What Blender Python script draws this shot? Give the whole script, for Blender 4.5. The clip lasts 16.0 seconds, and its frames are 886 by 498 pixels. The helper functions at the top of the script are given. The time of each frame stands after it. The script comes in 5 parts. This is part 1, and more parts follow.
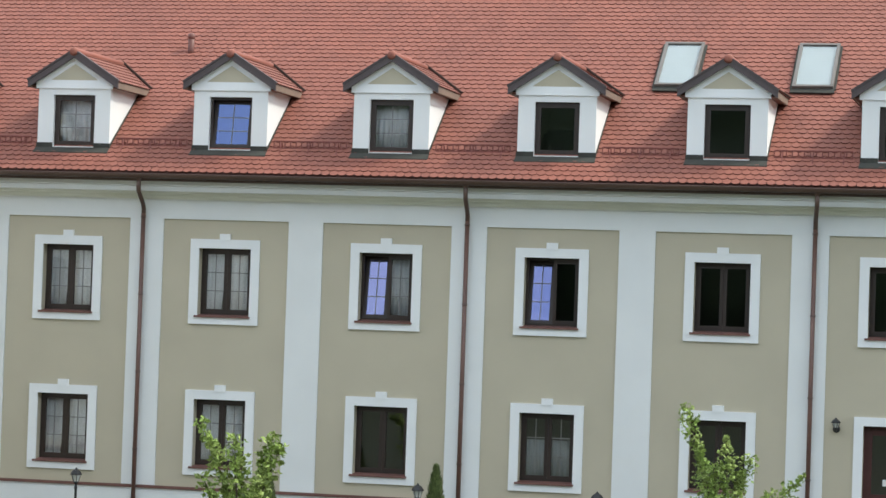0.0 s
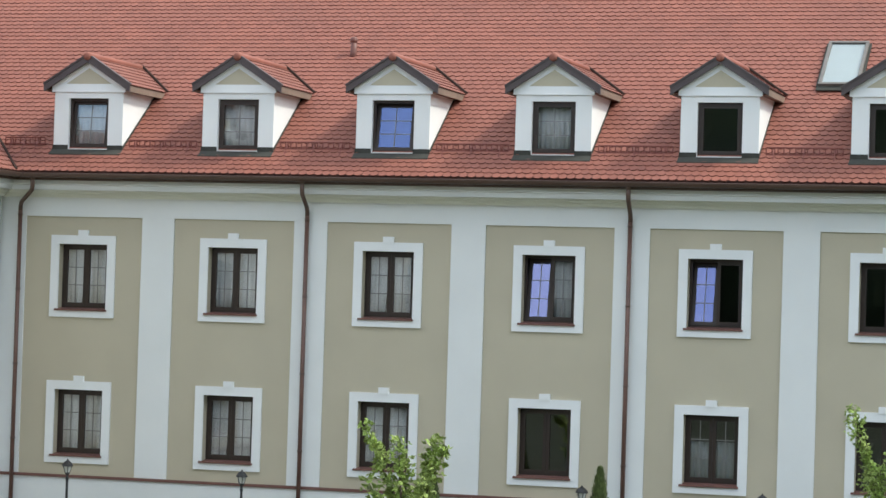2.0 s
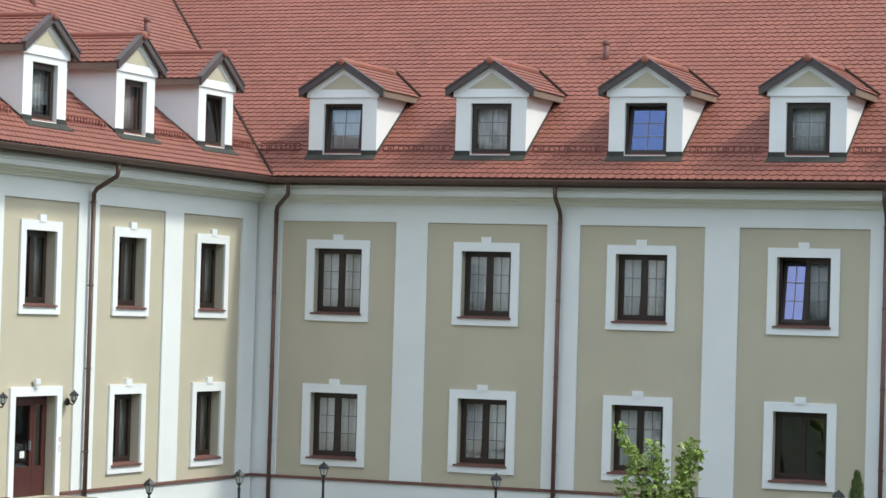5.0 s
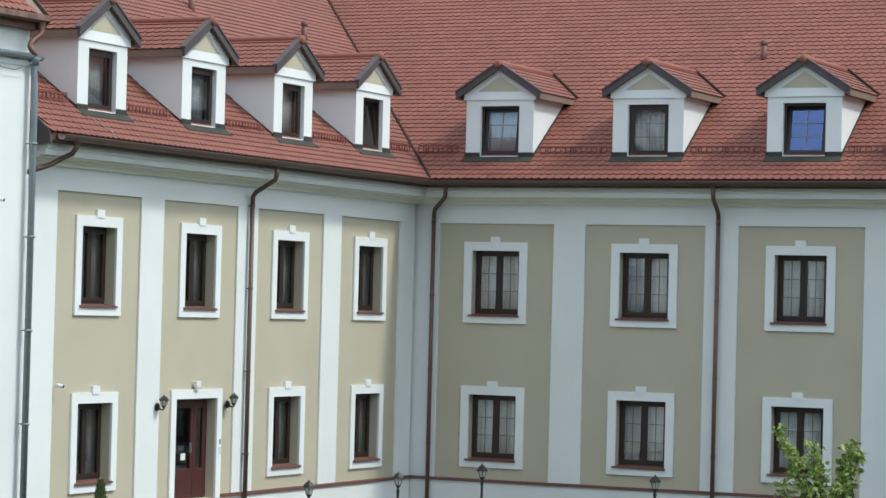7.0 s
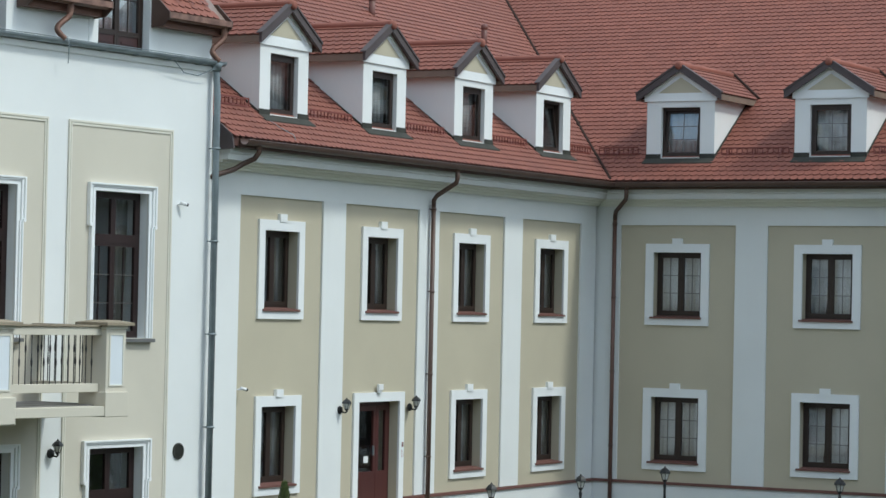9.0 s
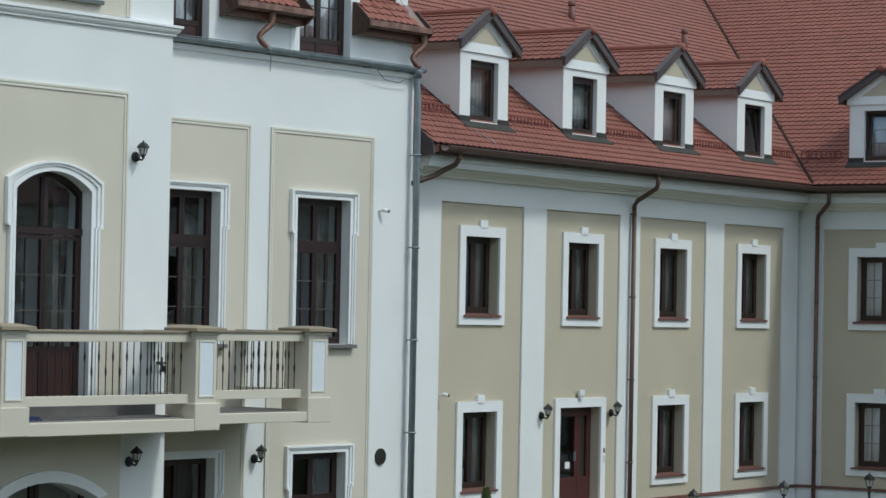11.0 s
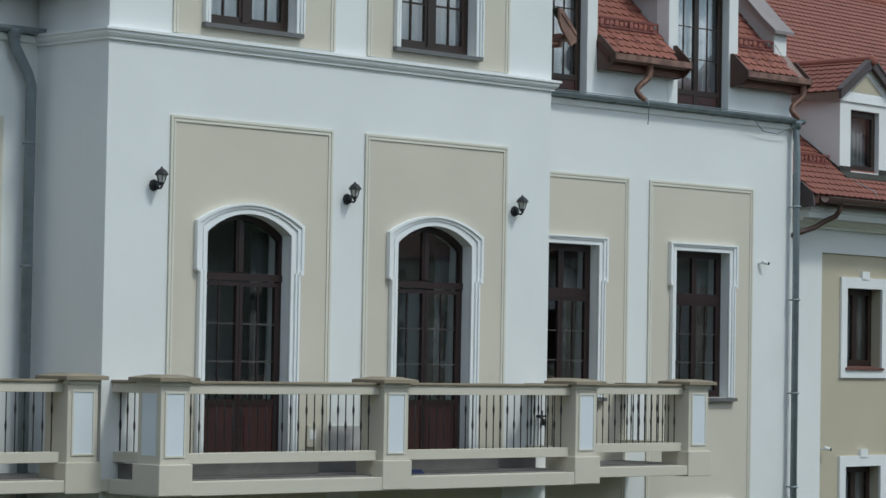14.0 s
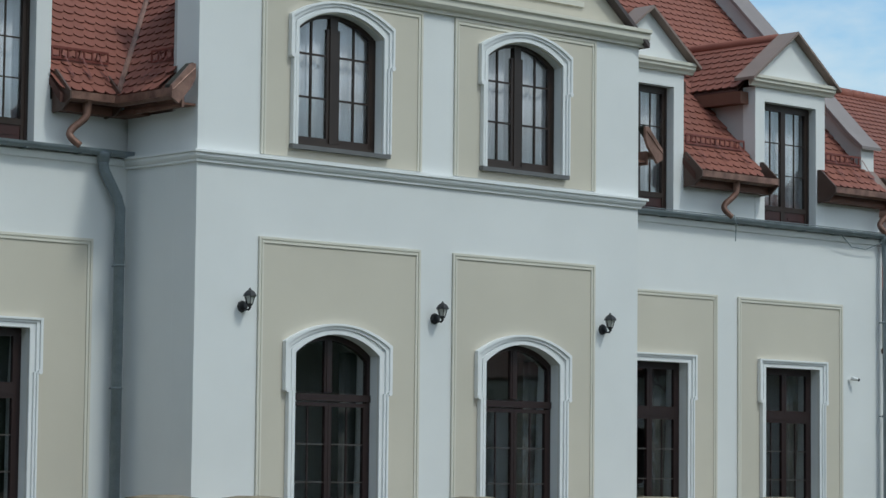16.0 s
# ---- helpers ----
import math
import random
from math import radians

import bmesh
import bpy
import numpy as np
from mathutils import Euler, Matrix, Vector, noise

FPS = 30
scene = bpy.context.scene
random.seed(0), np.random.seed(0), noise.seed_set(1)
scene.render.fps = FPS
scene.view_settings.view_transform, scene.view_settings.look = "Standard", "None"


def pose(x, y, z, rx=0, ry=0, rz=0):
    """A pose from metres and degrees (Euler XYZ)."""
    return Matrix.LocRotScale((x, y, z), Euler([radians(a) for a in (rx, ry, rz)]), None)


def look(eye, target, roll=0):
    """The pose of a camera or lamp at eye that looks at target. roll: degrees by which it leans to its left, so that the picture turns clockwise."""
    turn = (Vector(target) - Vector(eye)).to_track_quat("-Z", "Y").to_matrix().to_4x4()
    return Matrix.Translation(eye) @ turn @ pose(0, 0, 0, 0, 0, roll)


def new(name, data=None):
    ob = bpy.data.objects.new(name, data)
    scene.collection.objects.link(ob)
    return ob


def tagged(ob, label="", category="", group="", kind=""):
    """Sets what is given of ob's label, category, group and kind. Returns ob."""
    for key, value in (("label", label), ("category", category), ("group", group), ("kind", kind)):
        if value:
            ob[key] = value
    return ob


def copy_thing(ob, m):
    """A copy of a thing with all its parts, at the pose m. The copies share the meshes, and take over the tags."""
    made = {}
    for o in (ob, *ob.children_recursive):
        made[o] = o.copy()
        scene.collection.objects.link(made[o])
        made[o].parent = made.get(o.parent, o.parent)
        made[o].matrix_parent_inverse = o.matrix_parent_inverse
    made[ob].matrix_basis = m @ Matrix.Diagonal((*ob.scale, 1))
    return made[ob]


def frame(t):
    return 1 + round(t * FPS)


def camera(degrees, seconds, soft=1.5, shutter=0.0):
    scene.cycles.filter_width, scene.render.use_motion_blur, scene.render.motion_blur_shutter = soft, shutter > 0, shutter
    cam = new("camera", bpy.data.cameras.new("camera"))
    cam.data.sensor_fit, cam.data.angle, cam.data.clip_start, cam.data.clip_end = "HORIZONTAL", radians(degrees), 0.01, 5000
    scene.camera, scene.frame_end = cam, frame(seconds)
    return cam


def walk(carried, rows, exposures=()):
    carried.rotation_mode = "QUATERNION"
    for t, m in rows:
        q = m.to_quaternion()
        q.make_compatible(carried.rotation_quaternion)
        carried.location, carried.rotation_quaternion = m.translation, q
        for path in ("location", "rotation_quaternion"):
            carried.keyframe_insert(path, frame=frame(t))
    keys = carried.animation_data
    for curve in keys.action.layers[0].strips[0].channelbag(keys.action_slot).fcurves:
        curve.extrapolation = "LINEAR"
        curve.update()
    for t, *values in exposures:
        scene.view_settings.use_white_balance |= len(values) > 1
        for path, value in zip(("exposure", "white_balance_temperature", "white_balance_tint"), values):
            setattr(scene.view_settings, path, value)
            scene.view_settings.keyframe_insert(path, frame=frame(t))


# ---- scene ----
cam = camera(18.525, 16.0, soft=1.5)
EYE = (28.582, -58.306, 5.434)
PATH = [
    (0, (14.649, 0.032, 7.031), 1.970),
    (0.5, (13.788, -0.180, 7.007), 1.883),
    (1, (12.752, -0.453, 6.971), 1.862),
    (1.5, (12.042, -0.652, 6.980), 1.836),
    (2, (11.180, -0.905, 6.960), 1.778),
    (2.5, (10.272, -1.189, 6.954), 1.743),
    (3, (9.363, -1.487, 6.937), 1.732),
    (3.5, (8.453, -1.803, 6.911), 1.607),
    (4, (7.480, -2.158, 6.890), 1.660),
    (6.5, (3.680, -3.736, 6.834), 1.473),
    (7, (2.736, -4.176, 6.817), 1.464),
    (7.5, (1.870, -4.598, 6.820), 1.379),
    (8, (0.897, -5.093, 6.809), 1.359),
    (8.5, (-0.000, -5.569, 6.799), 1.309),
    (10.8, (-4.114, -8.016, 6.795), 1.083),
    (11, (-4.591, -8.330, 6.816), 1.103),
    (11.5, (-5.711, -9.092, 6.822), 1.045),
    (12, (-6.860, -9.914, 6.864), 1.043),
    (12.5, (-7.875, -10.678, 6.976), 0.913),
    (13, (-9.124, -11.668, 7.209), 0.911),
    (13.5, (-10.264, -12.624, 7.465), 0.837),
    (14, (-11.203, -13.458, 7.838), 0.987),
    (14.5, (-11.337, -13.622, 8.566), 0.930),
    (15, (-11.661, -13.959, 9.149), 0.798),
    (15.5, (-11.994, -14.312, 9.692), 0.670),
    (16, (-12.545, -14.907, 10.438), 0.604),
]
walk(cam, [(t, look(EYE, target, roll)) for t, target, roll in PATH],
     exposures=[(0, 0.58, 6590, 3), (4, 0.51, 6430, 2), (7.5, 0.06, 6110, 0), (8.7, -0.11, 6020, -1), (11, -0.47, 6000, 0), (14, -0.65, 5980, 0), (16, -0.78, 5960, -1)])

# ---- world and sun ----
SUN = Vector((0.75, 0.14, 1.0)).normalized()
world = bpy.data.worlds.new("sky")
scene.world = world
world.use_nodes = True
wn, wl = world.node_tree.nodes, world.node_tree.links
wn.clear()
sky = wn.new("ShaderNodeTexSky")
sky.sky_type, sky.sun_disc = "NISHITA", False
sky.sun_elevation = math.asin(SUN.z)
sky.sun_rotation = math.atan2(SUN.x, SUN.y)
sky.air_density, sky.dust_density, sky.ozone_density = 1.0, 1.5, 1.5
wco = wn.new("ShaderNodeTexCoord")
wmap = wn.new("ShaderNodeMapping")
wmap.inputs["Scale"].default_value = (1.0, 1.0, 2.2)
wmap.inputs["Location"].default_value = (1.15, 0.3, 0.47)
cloud = wn.new("ShaderNodeTexNoise")
wgain = wn.new("ShaderNodeMixRGB")
wgain.blend_type = "MULTIPLY"
wgain.inputs[0].default_value, wgain.inputs[2].default_value = 1.0, (1.7, 1.7, 1.7, 1)
cloud.inputs["Scale"].default_value, cloud.inputs["Detail"].default_value, cloud.inputs["Roughness"].default_value = 4.2, 9.0, 0.58
cramp = wn.new("ShaderNodeValToRGB")
cramp.color_ramp.elements[0].position, cramp.color_ramp.elements[1].position = 0.42, 0.55
wmix = wn.new("ShaderNodeMixRGB")
wmix.inputs[2].default_value = (8.0, 8.2, 8.5, 1)
wbg = wn.new("ShaderNodeBackground")
wbg.inputs["Strength"].default_value = 0.16
wout = wn.new("ShaderNodeOutputWorld")
wl.new(wco.outputs["Generated"], wmap.inputs["Vector"])
wl.new(wmap.outputs["Vector"], cloud.inputs["Vector"])
wl.new(cloud.outputs["Fac"], cramp.inputs["Fac"])
wl.new(cramp.outputs["Color"], wmix.inputs[0])
wl.new(sky.outputs["Color"], wgain.inputs[1])
wl.new(wgain.outputs["Color"], wmix.inputs[1])
wl.new(wmix.outputs["Color"], wbg.inputs["Color"])
wl.new(wbg.outputs["Background"], wout.inputs["Surface"])
sun = new("sun", bpy.data.lights.new("sun", "SUN"))
sun.data.energy, sun.data.angle, sun.data.color = 2.0, radians(7.0), (1.0, 0.95, 0.88)
sun.matrix_world = look(SUN * 100, (0, 0, 0))


# ---- materials ----
def material(name, base, rough=0.7, vary=0.12, scale=1.5, fine=60.0, bump=0.15, metal=0.0, second=None, island=0.0, rand=0.0, streak=0.0, spec=0.5):
    """A surface with broad stains, fine grain and relief; second: a colour that patches blend to; island and rand: per-piece variation."""
    m = bpy.data.materials.new(name)
    m.use_nodes = True
    n, l = m.node_tree.nodes, m.node_tree.links
    bsdf = n["Principled BSDF"]
    bsdf.inputs["Roughness"].default_value, bsdf.inputs["Metallic"].default_value = rough, metal
    bsdf.inputs["Specular IOR Level"].default_value = spec
    co = n.new("ShaderNodeTexCoord")
    big = n.new("ShaderNodeTexNoise")
    big.inputs["Scale"].default_value, big.inputs["Detail"].default_value = scale, 6.0
    small = n.new("ShaderNodeTexNoise")
    small.inputs["Scale"].default_value, small.inputs["Detail"].default_value = fine, 4.0
    src = co.outputs["Object"]
    if streak:
        mp = n.new("ShaderNodeMapping")
        mp.inputs["Scale"].default_value = (1.0, 1.0, streak)
        l.new(src, mp.inputs["Vector"])
        l.new(mp.outputs["Vector"], big.inputs["Vector"])
    else:
        l.new(src, big.inputs["Vector"])
    l.new(src, small.inputs["Vector"])
    mix = n.new("ShaderNodeMixRGB")
    lo = tuple(c * (1 - vary) for c in base) if second is None else second
    mix.inputs[1].default_value, mix.inputs[2].default_value = (*base, 1), (*lo, 1)
    rmp = n.new("ShaderNodeMapRange")
    rmp.inputs[1].default_value, rmp.inputs[2].default_value = 0.38, 0.68
    l.new(big.outputs["Fac"], rmp.inputs[0])
    l.new(rmp.outputs[0], mix.inputs[0])
    col = mix.outputs["Color"]
    hsv = n.new("ShaderNodeHueSaturation")
    mr = n.new("ShaderNodeMapRange")
    mr.inputs[3].default_value, mr.inputs[4].default_value = 1 - vary * 0.7, 1 + vary * 0.7
    l.new(small.outputs["Fac"], mr.inputs[0])
    val = mr.outputs[0]
    for amount, node, out in ((island, "ShaderNodeNewGeometry", "Random Per Island"), (rand, "ShaderNodeObjectInfo", "Random")):
        if amount:
            src2 = n.new(node)
            r2 = n.new("ShaderNodeMapRange")
            r2.inputs[3].default_value, r2.inputs[4].default_value = 1 - amount, 1 + amount
            l.new(src2.outputs[out], r2.inputs[0])
            mul = n.new("ShaderNodeMath")
            mul.operation = "MULTIPLY"
            l.new(val, mul.inputs[0])
            l.new(r2.outputs[0], mul.inputs[1])
            val = mul.outputs[0]
    l.new(val, hsv.inputs["Value"])
    l.new(col, hsv.inputs["Color"])
    l.new(hsv.outputs["Color"], bsdf.inputs["Base Color"])
    if bump:
        b = n.new("ShaderNodeBump")
        b.inputs["Strength"].default_value, b.inputs["Distance"].default_value = bump, 0.01
        l.new(small.outputs["Fac"], b.inputs["Height"])
        l.new(b.outputs["Normal"], bsdf.inputs["Normal"])
    return m


def glass(name, gloss, tint, reflection_tint=(1, 1, 1)):
    m = bpy.data.materials.new(name)
    m.use_nodes = True
    n, l = m.node_tree.nodes, m.node_tree.links
    n.clear()
    out, mix = n.new("ShaderNodeOutputMaterial"), n.new("ShaderNodeMixShader")
    tr, gl, fr = n.new("ShaderNodeBsdfTransparent"), n.new("ShaderNodeBsdfGlossy"), n.new("ShaderNodeLayerWeight")
    tr.inputs["Color"].default_value = (*tint, 1)
    gl.inputs["Roughness"].default_value = 0.015
    gl.inputs["Color"].default_value = (*reflection_tint, 1)
    fr.inputs["Blend"].default_value = 0.5
    pw = n.new("ShaderNodeMath")
    pw.operation = "POWER"
    pw.inputs[1].default_value = 5.0
    mr = n.new("ShaderNodeMapRange")
    mr.inputs[3].default_value, mr.inputs[4].default_value = gloss, 1.0
    nz, bp, co = n.new("ShaderNodeTexNoise"), n.new("ShaderNodeBump"), n.new("ShaderNodeTexCoord")
    nz.inputs["Scale"].default_value = 2.5
    bp.inputs["Strength"].default_value, bp.inputs["Distance"].default_value = 0.06, 0.02
    l.new(co.outputs["Object"], nz.inputs["Vector"])
    l.new(nz.outputs["Fac"], bp.inputs["Height"])
    l.new(bp.outputs["Normal"], gl.inputs["Normal"])
    l.new(fr.outputs["Facing"], pw.inputs[0])
    l.new(pw.outputs[0], mr.inputs[0])
    l.new(mr.outputs[0], mix.inputs[0])
    l.new(tr.outputs[0], mix.inputs[1])
    l.new(gl.outputs[0], mix.inputs[2])
    l.new(mix.outputs[0], out.inputs["Surface"])
    return m


BEIGE = material("beige_render", (0.525, 0.472, 0.357), 0.9, 0.06, 0.7, 90, 0.25)
BEIGE_M = material("beige_moulding", (0.60, 0.56, 0.42), 0.85, 0.06, 0.8, 80, 0.15)
MOULD = material("eaves_moulding", (0.80, 0.80, 0.72), 0.85, 0.06, 0.8, 80, 0.15)
CREAM = material("cream_render", (0.635, 0.59, 0.495), 0.9, 0.06, 0.6, 90, 0.2)
CREAM_M = material("cream_moulding", (0.72, 0.69, 0.60), 0.85, 0.06, 0.8, 80, 0.15)
WHITE = material("white_render", (0.80, 0.81, 0.80), 0.88, 0.05, 0.6, 90, 0.2)
WHITE_T = material("white_trim", (0.84, 0.85, 0.85), 0.7, 0.04, 1.2, 70, 0.1)
# grey render; on the bay's upper return the grey stands for shade
GREYR = material("grey_render_and_shade", (0.52, 0.51, 0.50), 0.9, 0.07, 0.8, 90, 0.2)
TILE = material("roof_tile", (0.240, 0.082, 0.056), 0.75, 0.12, 0.6, 45, 0.3, island=0.07, rand=0.07, second=(0.205, 0.071, 0.050))
TILE_E = material("shade_and_dirt_tile_edge", (0.15, 0.052, 0.036), 0.9, 0.2, 2.0, 45, 0.2)
RIDGE = material("ridge_tile", (0.275, 0.094, 0.064), 0.75, 0.15, 2.0, 45, 0.3)
UNDER = material("roof_underlay", (0.10, 0.045, 0.035), 0.9)
BROWN = material("brown_frame", (0.030, 0.017, 0.012), 0.45, 0.2, 3.0, 50, 0.05, streak=0.2)
KICK = material("red_brown_panel", (0.050, 0.0165, 0.0150), 0.45, 0.25, 3.0, 50, 0.08, streak=0.2)
DOOR_RED = material("red_brown_door", (0.075, 0.020, 0.018), 0.45, 0.2, 3.0, 50, 0.05, streak=0.2)
BROWN_R = material("red_brown_frame", (0.024, 0.0105, 0.0095), 0.45, 0.2, 3.0, 50, 0.05, streak=0.2)
GUTTER = material("brown_gutter", (0.105, 0.060, 0.045), 0.45, 0.2, 2.0, 30, 0.05)
PIPE = material("copper_brown_pipe", (0.155, 0.078, 0.06), 0.45, 0.25, 2.0, 30, 0.05)
COPPER = material("copper_gutter", (0.29, 0.165, 0.125), 0.45, 0.35, 5.0, 30, 0.08, metal=0.35, second=(0.15, 0.08, 0.06))
ZINC = material("zinc_gutter", (0.25, 0.29, 0.31), 0.5, 0.25, 2.5, 30, 0.08, metal=0.35)
BARGE = material("bargeboard_metal", (0.085, 0.065, 0.065), 0.6, 0.2, 2.0, 40, 0.1)
SHEET = material("brown_sheet_metal", (0.26, 0.19, 0.16), 0.5, 0.15, 1.2, 30, 0.1)
FLASH = material("lead_flashing", (0.060, 0.060, 0.052), 0.85, 0.25, 3.0, 40, 0.15, spec=0.2)
VALLEY = material("weathered_valley", (0.045, 0.028, 0.023), 0.9, 0.2, 3.0, 40, 0.1, spec=0.1)
WOOD = material("stained_wood", (0.16, 0.07, 0.045), 0.6, 0.2, 2.0, 40, 0.1, streak=0.2)
SILL = material("clay_sill", (0.17, 0.076, 0.062), 0.6, 0.15, 3.0, 60, 0.1)
STONE = material("weathered_stone_cap", (0.30, 0.25, 0.18), 0.85, 0.25, 2.0, 60, 0.3)
PANEL_W = material("pale_inset", (0.72, 0.76, 0.80), 0.8, 0.04, 1.0, 70, 0.1)
EAVE = material("weathered_eaves_board", (0.23, 0.165, 0.125), 0.7, 0.2, 2.0, 40, 0.1, streak=0.2)
VENT = material("glazed_vent_pipe", (0.16, 0.06, 0.045), 0.5, 0.2, 3.0, 40, 0.1)
DECK = material("balcony_deck", (0.22, 0.21, 0.20), 0.9, 0.3, 1.5, 60, 0.3)
IRON = material("black_iron", (0.02, 0.02, 0.022), 0.5, 0.2, 4.0, 60, 0.1)
GUARD = material("red_brown_steel", (0.20, 0.055, 0.042), 0.5, 0.2, 4.0, 60, 0.1)
# next two curtains: colour darkened for the dimness behind the glass
CURTAIN_D = material("deep_dim_curtain", (0.12, 0.118, 0.118), 0.95, 0.15, 2.0, 50, 0.1)
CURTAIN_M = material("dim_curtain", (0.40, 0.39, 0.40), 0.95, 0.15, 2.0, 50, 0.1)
BLIND = material("grey_blind", (0.38, 0.40, 0.40), 0.9, 0.08, 2.0, 50, 0.05)
CURTAIN = material("pale_curtain", (0.78, 0.75, 0.76), 0.95, 0.12, 2.0, 50, 0.1)
# plaster far darker than real, so the unlit rooms look dim
ROOMM = material("dimmed_room_plaster", (0.10, 0.095, 0.09), 0.9, 0.1, 0.6, 30, 0.1)
BARS = material("glazing_bar", (0.22, 0.21, 0.21), 0.5, 0.1, 3.0, 40, 0.0)
BARS_D = material("dark_glazing_bar", (0.075, 0.065, 0.06), 0.5, 0.1, 3.0, 40, 0.0)
ZSILL = material("grey_metal_sill", (0.15, 0.15, 0.15), 0.5, 0.15, 3.0, 40, 0.05)
GLASS = glass("window_glass", 0.07, (0.88, 0.9, 0.9))
# blue of a mirrored sky, painted into the reflection colour
GLASS_T = glass("sky_tinted_glass", 0.45, (0.7, 0.74, 0.95), (0.27, 0.30, 0.54))
GLASS_B = glass("sky_lit_glass", 0.09, (0.9, 0.92, 0.94))
# deeper sky blue put into the gloss of one dormer pane
GLASS_D = glass("deep_sky_tint_glass", 0.45, (0.6, 0.66, 0.9), (0.14, 0.20, 0.42))
GLASS_S = glass("skylight_glass", 0.06, (0.86, 0.9, 0.92))
SKYF = material("skylight_metal", (0.15, 0.135, 0.12), 0.5, 0.15, 2.0, 30, 0.05)
COPING = material("lilac_grey_sheet", (0.27, 0.23, 0.22), 0.5, 0.15, 1.2, 30, 0.1)
LAMPG = material("lantern_glass", (0.62, 0.62, 0.58), 0.3, 0.1, 4.0, 40, 0.0)
LEAF = material("maple_leaf", (0.31, 0.38, 0.11), 0.6, 0.25, 2.0, 30, 0.1, island=0.35, second=(0.22, 0.32, 0.06))
CONIF = material("conifer_leaf", (0.12, 0.16, 0.05), 0.7, 0.25, 2.0, 30, 0.1, island=0.35)
BARK = material("bark", (0.12, 0.09, 0.065), 0.9, 0.25, 5.0, 60, 0.5)
GRASS = material("grass_ground", (0.050, 0.060, 0.032), 0.95, 0.4, 0.15, 8, 0.5, second=(0.07, 0.07, 0.045))
WOODS = material("far_woods", (0.026, 0.045, 0.018), 0.95, 0.5, 0.12, 1.2, 0.6, second=(0.014, 0.023, 0.010), island=0.3)
WHITEP = material("white_plastic", (0.8, 0.8, 0.8), 0.4, 0.03, 3.0, 40, 0.0)
BLUE = material("blue_cloth", (0.03, 0.04, 0.12), 0.95, 0.2, 8.0, 60, 0.2)
RED = material("red_plastic", (0.45, 0.03, 0.03), 0.4, 0.1, 3.0, 40, 0.0)


# ---- mesh tools ----
class G:
    """A mesh in the making: boxes, prisms, tubes and single faces."""

    def __init__(self):
        self.v, self.f = [], []

    def add(self, verts, faces):
        k = len(self.v)
        self.v += [tuple(p) for p in verts]
        self.f += [tuple(i + k for i in q) for q in faces]
        return self

    def box(self, x0, x1, y0, y1, z0, z1):
        p = [(x, y, z) for z in (z0, z1) for y in (y0, y1) for x in (x0, x1)]
        return self.add(p, [(0, 2, 3, 1), (4, 5, 7, 6), (0, 1, 5, 4), (2, 6, 7, 3), (0, 4, 6, 2), (1, 3, 7, 5)])

    def prism(self, loop, a, b, axis=1):
        """A closed outline of 2D points, pushed from a to b along an axis (0 x, 1 y, 2 z)."""
        def put(p, d):
            return (d, p[0], p[1]) if axis == 0 else (p[0], d, p[1]) if axis == 1 else (p[0], p[1], d)
        n = len(loop)
        faces = [tuple(range(n)), tuple(range(2 * n - 1, n - 1, -1))]
        faces += [(i, i + n, (i + 1) % n + n, (i + 1) % n) for i in range(n)]
        return self.add([put(p, a) for p in loop] + [put(p, b) for p in loop], faces)

    def moulding(self, prof, x0, x1, m0=0, m1=0):
        """A profile (y, z) run along x, its ends mitred by m0 and m1 for an inner corner."""
        n = len(prof)
        faces = [tuple(range(n)), tuple(range(2 * n - 1, n - 1, -1))]
        faces += [(i, i + n, (i + 1) % n + n, (i + 1) % n) for i in range(n)]
        return self.add([(x0 - m0 * y, y, z) for y, z in prof] + [(x1 + m1 * y, y, z) for y, z in prof], faces)

    def band(self, outer, inner, a, b):
        """The strip between two open outlines in the x-z plane, of the depth a to b."""
        n = len(outer)
        pts = [(x, a, z) for x, z in outer] + [(x, a, z) for x, z in inner] + [(x, b, z) for x, z in outer] + [(x, b, z) for x, z in inner]
        faces = []
        for i in range(n - 1):
            faces += [(i, i + 1, n + i + 1, n + i), (2 * n + i, 3 * n + i, 3 * n + i + 1, 2 * n + i + 1),
                      (i, 2 * n + i, 2 * n + i + 1, i + 1), (n + i, n + i + 1, 3 * n + i + 1, 3 * n + i)]
        faces += [(0, n, 3 * n, 2 * n), (n - 1, 3 * n - 1, 4 * n - 1, 2 * n - 1)]
        return self.add(pts, faces)

    def tube(self, path, r, n=8, close=True):
        path = [Vector(p) for p in path]
        rings, last = [], None
        for i, p in enumerate(path):
            d = (path[min(i + 1, len(path) - 1)] - path[max(i - 1, 0)]).normalized()
            side = d.cross(Vector((0, 0, 1)) if abs(d.z) < 0.9 else Vector((1, 0, 0))) if last is None else last - d * last.dot(d)
            side.normalize()
            last = side
            up = side.cross(d)
            rr = r[i] if isinstance(r, (list, tuple)) else r
            rings.append([p + rr * (math.cos(2 * math.pi * k / n) * side + math.sin(2 * math.pi * k / n) * up) for k in range(n)])
        faces = []
        for i in range(len(path) - 1):
            faces += [(i * n + k, i * n + (k + 1) % n, (i + 1) * n + (k + 1) % n, (i + 1) * n + k) for k in range(n)]
        if close:
            faces += [tuple(range(n - 1, -1, -1)), tuple(range((len(path) - 1) * n, len(path) * n))]
        return self.add([q for ring in rings for q in ring], faces)

    def lathe(self, profile, n=12, at=(0, 0, 0)):
        faces, m = [], len(profile)
        pts = [(at[0] + r * math.cos(2 * math.pi * k / n), at[1] + r * math.sin(2 * math.pi * k / n), at[2] + z) for r, z in profile for k in range(n)]
